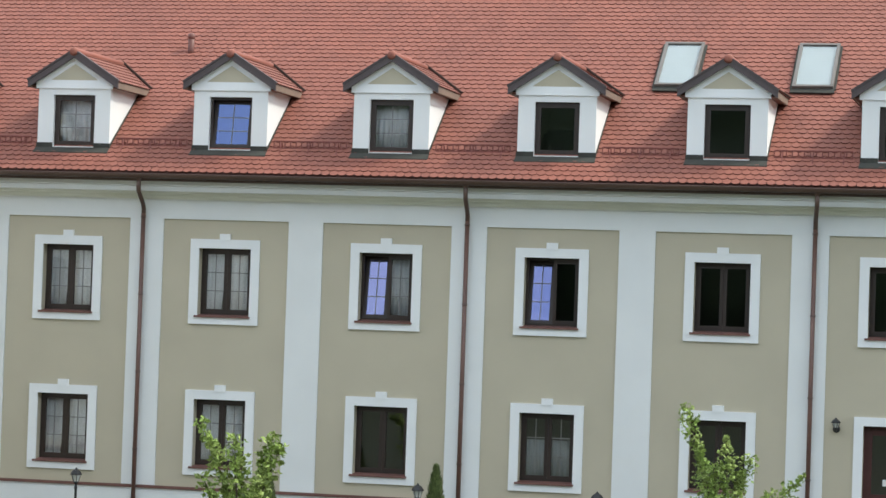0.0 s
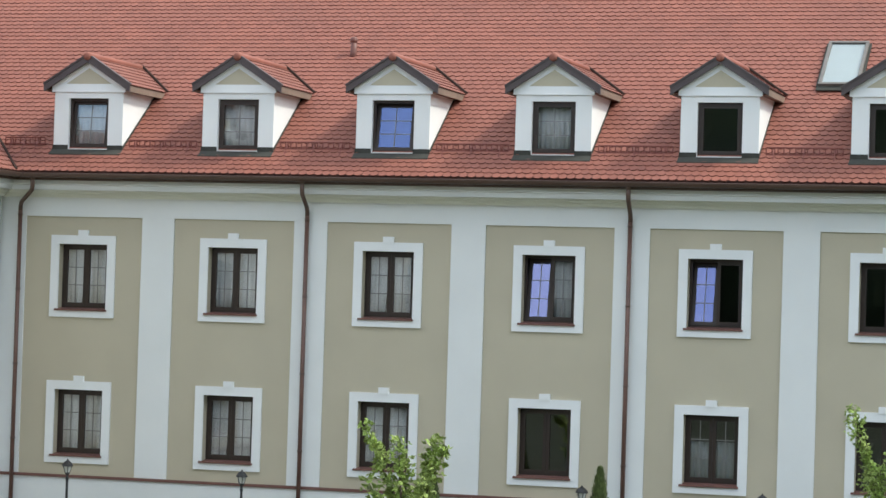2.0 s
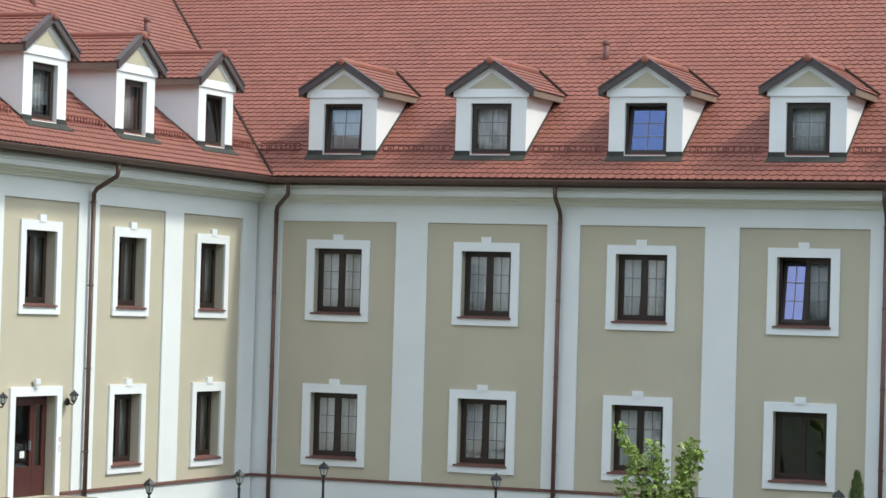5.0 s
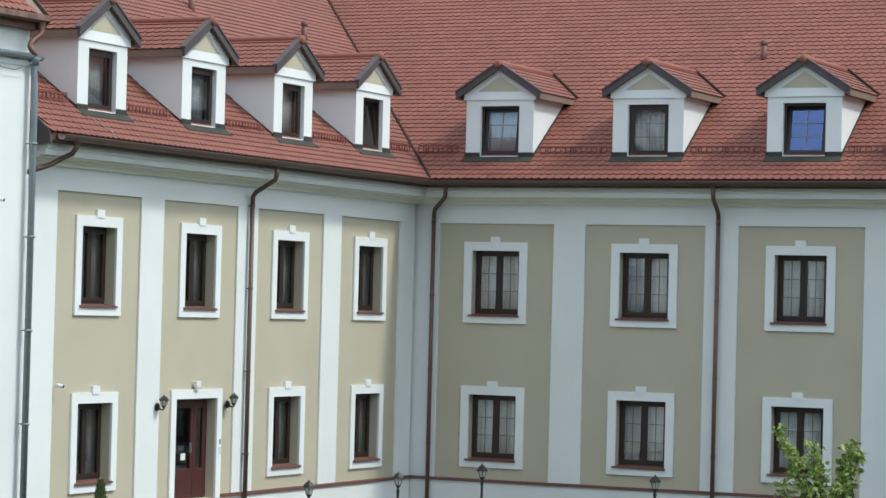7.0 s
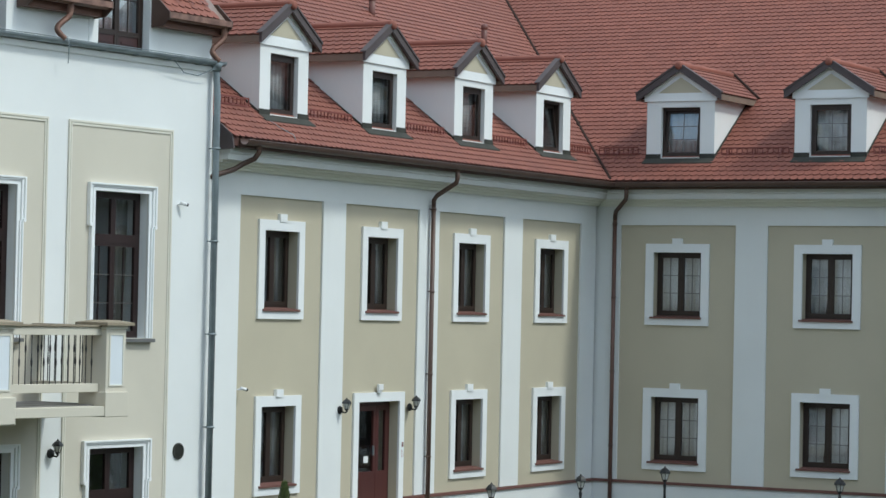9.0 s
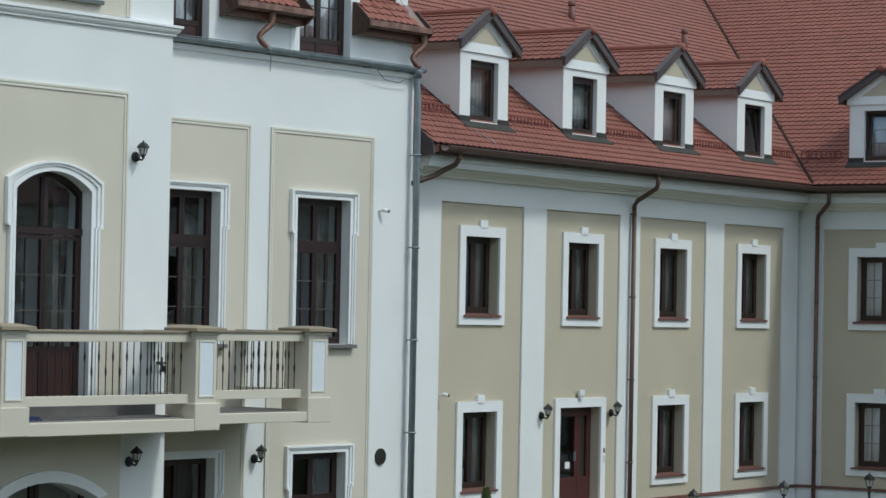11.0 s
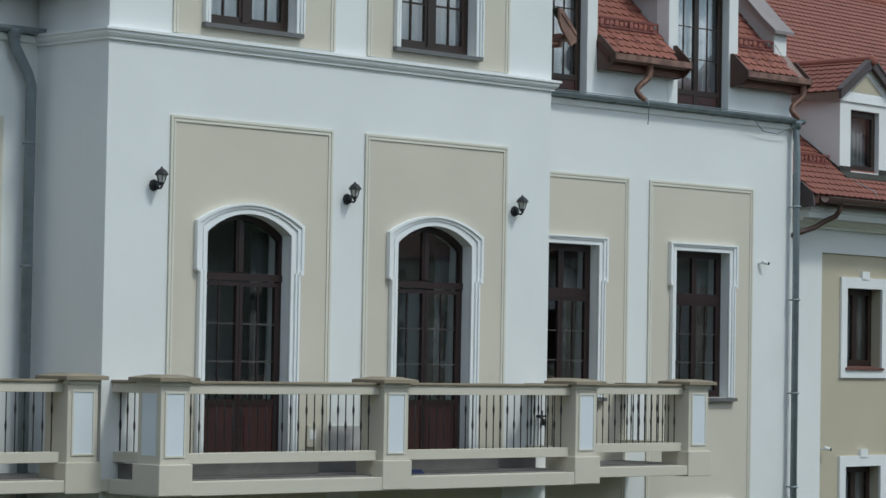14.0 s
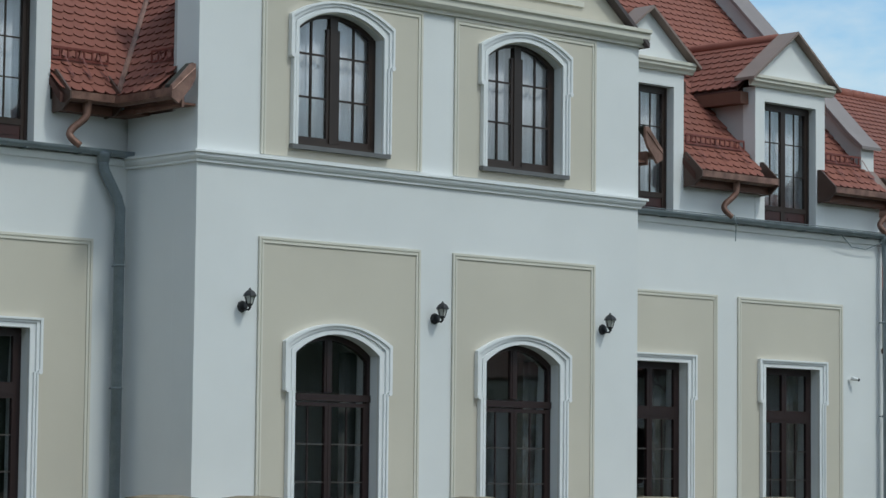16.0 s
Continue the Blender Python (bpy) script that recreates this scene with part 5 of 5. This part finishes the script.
# ---- balcony ----
BF, SF = -2.8, -1.75           # fronts of the middle and the side stretches
balc = thing("balcony", MANOR, "cream rendered balcony with white-panelled piers and iron balusters", "balcony")
S_R, S_L = -21.3, 2 * MC + 21.3
part("slab", box(R0 + 0.05, R1 - 0.05, BF, RF - 0.02, 3.54, FL), CREAM, balc, "cream slab", bevel=0.01)
part("slab", box(R1 - 0.049, S_R, SF, -0.02, 3.57, FL), CREAM, balc, "cream slab", bevel=0.01)
part("slab", box(S_L, R0 + 0.049, SF, -0.02, 3.57, FL), CREAM, balc, "cream slab", bevel=0.01)
part("deck", box(R0 + 0.3, R1 - 0.3, BF + 0.22, RF - 0.03, FL + 0.002, FL + 0.02), DECK, balc, "grey deck")
part("deck", box(R1 + 0.02, S_R - 0.25, SF + 0.22, -0.03, FL + 0.002, FL + 0.02), DECK, balc, "grey deck")
part("deck", box(S_L + 0.25, R0 - 0.02, SF + 0.22, -0.03, FL + 0.002, FL + 0.02), DECK, balc, "grey deck")

for a, b in ((R0 + 0.3, bay_w[0] - 0.96), (bay_w[0] + 0.96, bay_w[1] - 0.96), (bay_w[1] + 0.96, R1 - 0.3)):
    part("skirting", box(a, b, RF - 0.072, RF - 0.014, FL + 0.021, FL + 0.20), DECK, balc, "mottled grey skirting")
for c in bay_w:
    part("door_step", box(c - 1.45, c + 1.12, RF - 0.34, RF - 0.08, FL + 0.021, FL + 0.215), DECK, balc, "weathered grey door step", bevel=0.01)
part("pilaster_base", box(-29.76, -29.13, RF - 0.03, RF - 0.001, FL + 0.2, 4.42), GREYR, bay, "grey rendered base")


def pier(x, y, w=0.50, left=False):
    """Pier with sunken pale panels and a stone cap; x, y: middle of it."""
    a = w / 2
    ob = part("pier", box(x - a, x + a, y - a, y + a, 3.96, 5.03), CREAM, balc, "cream pier", bevel=0.008)
    part("pier_base", box(x - a - 0.045, x + a + 0.045, y - a - 0.045, y + a + 0.045, 3.55, 3.965), CREAM, ob, bevel=0.012)
    part("pier_neck", box(x - a - 0.025, x + a + 0.025, y - a - 0.025, y + a + 0.025, 5.0, 5.06), CREAM_M, ob, bevel=0.01)
    b = a - 0.09
    cap = G()
    cap.add([(x - a - 0.1, y - a - 0.1, 5.06), (x + a + 0.1, y - a - 0.1, 5.06), (x + a + 0.1, y + a + 0.1, 5.06), (x - a - 0.1, y + a + 0.1, 5.06),
             (x - a - 0.1, y - a - 0.1, 5.11), (x + a + 0.1, y - a - 0.1, 5.11), (x + a + 0.1, y + a + 0.1, 5.11), (x - a - 0.1, y + a + 0.1, 5.11),
             (x - a * 0.6, y - a * 0.6, 5.15), (x + a * 0.6, y - a * 0.6, 5.15), (x + a * 0.6, y + a * 0.6, 5.15), (x - a * 0.6, y + a * 0.6, 5.15)],
            [(3, 2, 1, 0), (0, 1, 5, 4), (1, 2, 6, 5), (2, 3, 7, 6), (3, 0, 4, 7), (4, 5, 9, 8), (5, 6, 10, 9), (6, 7, 11, 10), (7, 4, 8, 11), (8, 9, 10, 11)])
    part("cap", cap, STONE, ob, "weathered stone cap")
    part("inset", box(x - b, x + b, y - a - 0.004, y - a - 0.001, 4.08, 4.90), PANEL_W, ob, "pale inset panel")
    fr = G()
    for x0, x1, z0, z1 in ((x - b - 0.025, x + b + 0.025, 4.90, 4.925), (x - b - 0.025, x + b + 0.025, 4.055, 4.08), (x - b - 0.025, x - b, 4.08, 4.90), (x + b, x + b + 0.025, 4.08, 4.90)):
        fr.box(x0, x1, y - a - 0.016, y - a - 0.001, z0, z1)
    part("inset_frame", fr, CREAM_M, ob)
    if left:
        part("inset", box(x - a - 0.004, x - a - 0.001, y - b, y + b, 4.08, 4.90), PANEL_W, ob, "pale inset panel")
    return ob


BAL = G().lathe([(0.009, 0), (0.009, 0.30), (0.016, 0.35), (0.018, 0.38), (0.016, 0.41), (0.009, 0.46), (0.009, 0.86)], 6)
BAL2 = G().lathe([(0.009, 0), (0.009, 0.52), (0.016, 0.57), (0.018, 0.60), (0.016, 0.63), (0.009, 0.68), (0.009, 0.86)], 6)
bal_mesh = [BAL.mesh("baluster", IRON, True), BAL2.mesh("baluster", IRON, True)]


def railing(p, q):
    """Top and bottom rail with turned iron balusters from p to q in plan."""
    d = Vector((q[0] - p[0], q[1] - p[1], 0))
    n = d.normalized()
    s = Vector((-n.y, n.x, 0))
    def bar(name, w, z0, z1, mat, label=""):
        c = [Vector((*p, 0)) + s * w, Vector((*q, 0)) + s * w, Vector((*q, 0)) - s * w, Vector((*p, 0)) - s * w]
        part(name, G().prism([(v.x, v.y) for v in c], z0, z1, 2), mat, balc, label, bevel=0.006)
    bar("top_rail", 0.14, 4.895, 5.03, CREAM, "cream top rail")
    bar("rail_cap", 0.17, 5.031, 5.065, STONE, "weathered rail cap")
    bar("bottom_rail", 0.11, 3.96, 4.10, CREAM, "cream bottom rail")
    k = max(2, int(d.length / 0.145))
    for i in range(k):
        v = Vector((*p, 0)) + d * ((i + 0.5) / k)
        ob = new("baluster", bal_mesh[i % 2])
        ob.parent = balc
        ob.matrix_basis = pose(v.x, v.y, 4.07)


fy, sy = BF + 0.27, SF + 0.27
px = [R0 + 0.33, MC, R1 - 0.35]
for i, x in enumerate(px):
    pier(x, fy, 0.48, i == 0)
for x in (S_R - 0.26, R1 + 0.55, S_L + 0.26, R0 - 0.40):
    pier(x, sy, 0.50, x < -35)
railing((px[0] + 0.24, fy), (px[1] - 0.24, fy))
railing((px[1] + 0.24, fy), (px[2] - 0.24, fy))
railing((px[0], fy + 0.24), (px[0], sy + 0.25))
railing((px[2], fy + 0.24), (px[2], sy + 0.25))
railing((R1 + 0.8, sy), (S_R - 0.51, sy))
railing((S_L + 0.51, sy), (R0 - 0.65, sy))
railing((S_R - 0.26, sy + 0.25), (S_R - 0.26, -0.02))
railing((S_L + 0.26, sy + 0.25), (S_L + 0.26, -0.02))


# ---- wall lanterns, cameras and small fittings ----
def lantern_head(t, x, y, z, k=1.0):
    part("glass", G().lathe([(0.055 * k, 0), (0.098 * k, 0.14 * k)], 6, (x, y, z)), LAMPG, t, "pale lantern glass")
    part("hood", G().lathe([(0.135 * k, 0.14 * k), (0.13 * k, 0.16 * k), (0.115 * k, 0.19 * k), (0.075 * k, 0.235 * k), (0.03 * k, 0.26 * k), (0.022 * k, 0.275 * k), (0.004, 0.30 * k)], 6, (x, y, z)), IRON, t, "black domed hood")
    part("base", G().lathe([(0.012 * k, -0.10 * k), (0.02 * k, -0.06 * k), (0.06 * k, -0.015 * k), (0.06 * k, 0.005)], 6, (x, y, z)), IRON, t)
    for i in range(6):
        a = math.pi / 3 * i
        c, s = math.cos(a), math.sin(a)
        part("rib", G().tube([(x + 0.058 * k * c, y + 0.058 * k * s, z), (x + 0.10 * k * c, y + 0.10 * k * s, z + 0.145 * k)], 0.008, 4), IRON, t)


def wall_lantern(m, label):
    t = thing("wall_lantern", m, label, "lantern", "wall lanterns")
    part("wall_plate", G().lathe([(0.085, 0), (0.075, 0.04), (0.02, 0.055)], 8), IRON, t).matrix_basis = pose(0, 0, -0.07, 90)
    part("arm", G().tube([(0, -0.03, -0.08), (0, -0.09, -0.11), (0, -0.15, -0.12), (0, -0.19, -0.08)], 0.016, 6), IRON, t, smooth=True)
    lantern_head(t, 0, -0.17, -0.04, 0.75)
    return t


wl0 = None
spots = [MANOR @ pose(x, RF, z) for z in (7.80, 3.10) for x in (-33.06, -29.46, -25.92)] + [MANOR @ pose(-21.17, 0, 2.92)]
spots += [LEFT @ pose(x, -0.045, 3.45) for x in (-11.65, -8.85)] + [BACK @ pose(23.4, 0, 3.50)]
for m in spots:
    wl0 = copy_thing(wl0, m) if wl0 else wall_lantern(m, "black iron wall lantern with pale glass")


def post_lantern(x, y, top):
    t = thing("post_lantern", pose(x, y, 0), "black garden lantern on a slim post before the plinth", "lantern", "post lanterns")
    part("post", G().lathe([(0.08, 0), (0.08, 0.1), (0.045, 0.16), (0.035, 0.4), (0.028, top - 0.55), (0.04, top - 0.5), (0.02, top - 0.42)], 10), IRON, t, smooth=True)
    lantern_head(t, 0, 0, top - 0.36, 1.05)
    return t


for x, y, top in ((2.6, -1.5, 2.02), (6.84, -1.5, 1.97), (14.64, -1.5, 1.99), (18.55, -1.5, 2.0), (1.5, -7.83, 1.88), (1.5, -3.61, 1.88)):
    post_lantern(x, y, top)


def cctv(m, label):
    t = thing("security_camera", m, label, "camera")
    part("bracket", G().tube([(0, 0, 0), (0, -0.06, 0.0), (0.02, -0.10, 0.02)], 0.018, 6), WHITEP, t)
    part("housing", G().tube([(0.0, -0.06, 0.025), (0.09, -0.13, 0.0)], 0.034, 10), WHITEP, t, "white camera housing", smooth=True)
    part("lens", G().tube([(0.085, -0.126, 0.001), (0.115, -0.150, -0.009)], 0.028, 10), IRON, t, "black lens")
    return t


cctv(LEFT @ pose(-15.35, -0.045, 3.85), "small white security camera on the wall")
cctv(MANOR @ pose(-17.86, 0, 7.24), "small white security camera on the manor wall")
t = thing("wall_vent", MANOR @ pose(-17.7, 0, 2.78), "round grey louvred wall vent", "vent")
part("ring", G().lathe([(0.15, 0), (0.15, 0.03), (0.13, 0.035), (0.12, 0.01)], 20), FLASH, t).matrix_basis = pose(0, 0, 0, 90)
for i in range(6):
    z = -0.1 + i * 0.04
    w = math.sqrt(0.13 ** 2 - z * z)
    part("louvre", box(-w, w, -0.03, -0.012, z - 0.008, z + 0.008), FLASH, t)
t = thing("fire_call_point", LEFT @ pose(-9.1, 0, 2.42), "small red call point beside the entrance", "call point")
part("box", box(-0.05, 0.05, -0.05, -0.001, -0.08, 0.08), RED, t, bevel=0.005)
part("cover", box(-0.02, 0.02, -0.056, -0.0505, -0.03, 0.0), WHITEP, t)
part("upper_box", box(-0.045, 0.045, -0.05, -0.001, 0.13, 0.24), RED, t, bevel=0.005)
t = thing("alarm_box", LEFT @ pose(-10.13, -0.05, 3.75), "small white alarm box above the door", "alarm")
part("box", box(-0.09, 0.09, -0.07, -0.0, 0.0, 0.13), WHITEP, t, bevel=0.01)
part("foot", box(-0.06, 0.06, -0.05, -0.0, -0.06, -0.001), WHITEP, t)


t = thing("wall_tap", MANOR @ pose(-25.33, RF, 4.55), "black iron tap on the wall behind the balcony rail", "tap")
part("spindle", G().tube([(0, 0, 0), (0, -0.10, 0)], 0.022, 8), IRON, t)
part("cross_handle", G().box(-0.10, 0.10, -0.115, -0.095, -0.016, 0.016).box(-0.016, 0.016, -0.1145, -0.0955, -0.09, 0.09), IRON, t)
part("nozzle", G().tube([(0, -0.07, -0.01), (0, -0.13, -0.05), (0, -0.14, -0.14)], 0.024, 8), IRON, t, smooth=True)
t = thing("socket_box", MANOR @ pose(-30.1, RF - 0.013, 4.28), "small pale socket box beside the arched door", "socket")
part("box", box(-0.09, 0.09, -0.05, 0, -0.16, 0.16), CREAM, t, bevel=0.01)
part("flap", box(-0.06, 0.06, -0.058, -0.0505, -0.05, 0.09), WHITEP, t)
t = thing("folded_cloth", MANOR @ pose(-28.85, -2.5, FL + 0.022), "small folded dark blue cloth on the deck", "cloth")
part("lower_fold", box(-0.14, 0.12, -0.08, 0.10, 0.0, 0.03), BLUE, t, bevel=0.01)
part("upper_fold", box(-0.11, 0.10, -0.06, 0.08, 0.031, 0.06), BLUE, t, bevel=0.012)


# ---- young trees and conifers ----
def leaf(g, p, size, rg):
    u = Vector((rg.uniform(-1, 1), rg.uniform(-1, 1), rg.uniform(-0.6, 0.9))).normalized()
    v = u.cross(Vector((rg.uniform(-1, 1), rg.uniform(-1, 1), rg.uniform(-1, 1)))).normalized()
    n = u.cross(v) * size * 0.15
    g.add([p, p + u * size * 0.45 + v * size * 0.42, p + u * size * 0.62 + v * size * 0.16 + n, p + u * size, p + u * size * 0.62 - v * size * 0.16 + n, p + u * size * 0.45 - v * size * 0.42],
          [(0, 1, 2), (0, 2, 3), (0, 3, 4), (0, 4, 5)])


def young_tree(x, y, limbs, seed, label, size=0.13, dens=70):
    """A slim trunk with a few limbs, each limb carrying loose sprays of leaves. limbs: tips (dx, dy, z)."""
    rg = random.Random(seed)
    t = thing("young_tree", pose(x, y, 0), label, "tree", "young trees")
    part("trunk", G().tube([(0, 0, 0), (0.02, 0.01, 0.5), (0.0, 0.02, 0.9)], [0.05, 0.042, 0.035], 8), BARK, t, smooth=True)
    crown = G()
    for dx, dy, z in limbs:
        path = []
        for i in range(7):
            u = i / 6
            path.append(Vector((dx * u ** 1.2 + 0.04 * rg.uniform(-1, 1) * u, dy * u ** 1.2 + 0.04 * rg.uniform(-1, 1) * u, 0.85 + (z - 0.85) * u)))
        part("limb", G().tube(path, [0.03 * (1 - 0.85 * i / 6) for i in range(7)], 6), BARK, t, smooth=True)
        L = (path[-1] - path[0]).length
        for i in range(int(dens * L)):
            u = rg.uniform(0.0, 1.0) ** 0.8
            k = min(5, int(u * 6))
            p = path[k].lerp(path[k + 1], u * 6 - k)
            r = (0.28 - 0.13 * u) * (0.75 + 0.45 * math.sin(u * 17 + dx * 9)) * rg.uniform(0.15, 1.1)
            a, b = rg.uniform(0, 6.28), rg.uniform(-1, 1)
            leaf(crown, p + Vector((r * math.cos(a), r * math.sin(a), r * 0.8 * b)), size * rg.uniform(0.6, 1.15), rg)
    tagged(part("crown", crown, LEAF, t, "loose bright green leaves"), kind="stuff")
    return t


def conifer(x, y, h, w, seed, label):
    rg = random.Random(seed)
    t = thing("conifer", pose(x, y, 0), label, "conifer", "small conifers")
    part("trunk", G().tube([(0, 0, 0), (0, 0, h * 0.9)], [0.05, 0.01], 6), BARK, t)
    g = G()
    for i in range(2000):
        u = rg.random() ** 0.8
        z = h * u
        r = w * (1 - u) ** 0.8 * min(1, u * 6 + 0.3) * rg.uniform(0.4, 1.12)
        a = rg.uniform(0, 6.28)
        p = Vector((r * math.cos(a), r * math.sin(a), z))
        d = Vector((math.cos(a) * 0.4, math.sin(a) * 0.4, 1)).normalized() * rg.uniform(0.08, 0.18)
        s = Vector((-math.sin(a), math.cos(a), rg.uniform(-0.4, 0.4))) * 0.022
        g.add([p - s, p + s, p + d + s * 0.2, p + d * 0.6 - s * 1.6], [(0, 1, 2, 3)])
    tagged(part("foliage", g, CONIF, t, "dense dark green sprays"), kind="stuff")
    return t


young_tree(12.60, -7.5, [(-0.95, 0.2, 3.32), (-0.62, 0.0, 2.95), (-0.18, -0.2, 3.02), (0.60, 0.1, 3.15), (0.72, 0.2, 2.9), (-0.78, -0.3, 2.25), (0.5, 0.15, 2.95), (-0.12, 0.2, 2.7), (0.35, -0.2, 2.3)], 11, "young maple with loose bright green leaves", 0.15, 100)
young_tree(22.0, -7.5, [(-0.78, 0.1, 4.03), (-0.5, 0.0, 3.3), (0.07, -0.1, 3.47), (0.48, 0.1, 3.1), (1.46, 0.1, 2.8), (-0.4, 0.2, 2.7), (0.3, 0.2, 2.8), (0.9, -0.1, 2.45), (-0.2, -0.2, 3.0)], 12, "young tree with small yellow-green leaves", 0.095, 220)
conifer(11.87, -3.5, 2.26, 0.42, 21, "small dark green columnar conifer")
conifer(15.51, -3.5, 2.36, 0.46, 22, "small dark green columnar conifer")
conifer(1.5, -15.9, 2.1, 0.36, 23, "small dark green conifer beside the wall")


# ---- loose cables on the manor's gutter ----
def cable(m, pts, label):
    t = thing("cable", m, label, "cable")
    part("wire", G().tube(pts, 0.009, 5), ZINC, t, "thin grey wire", smooth=True)


cable(MANOR, [(-24.9, -0.2, 9.92), (-24.4, -0.2, 9.93), (-24.0, -0.17, 10.12), (-23.85, -0.12, 10.3), (-23.7, -0.1, 10.1), (-23.4, -0.16, 9.925)], "thin grey wire looping over the zinc gutter")
cable(MANOR, [(-23.4, -0.16, 9.925), (-22.0, -0.2, 9.92), (-20.6, -0.18, 9.915), (-19.0, -0.21, 9.92), (-17.2, -0.19, 9.915)], "thin grey cable lying along the zinc gutter")
cable(MANOR, [(-21.25, -0.24, 9.95), (-21.22, -0.25, 9.8), (-21.2, -0.23, 9.62), (-21.18, -0.2, 9.5)], "short wire hanging from the zinc gutter")
cable(MANOR, [(-18.3, -0.2, 9.8), (-17.9, -0.1, 9.62), (-17.5, -0.1, 9.6), (-17.15, -0.2, 9.75)], "short wire sagging below the zinc gutter")
cable(LEFT, [(-14.7, -0.1, 9.05), (-14.55, -0.35, 8.86), (-14.45, -0.6, 8.72), (-14.42, -0.73, 8.4)], "pale wire hanging over the eaves")
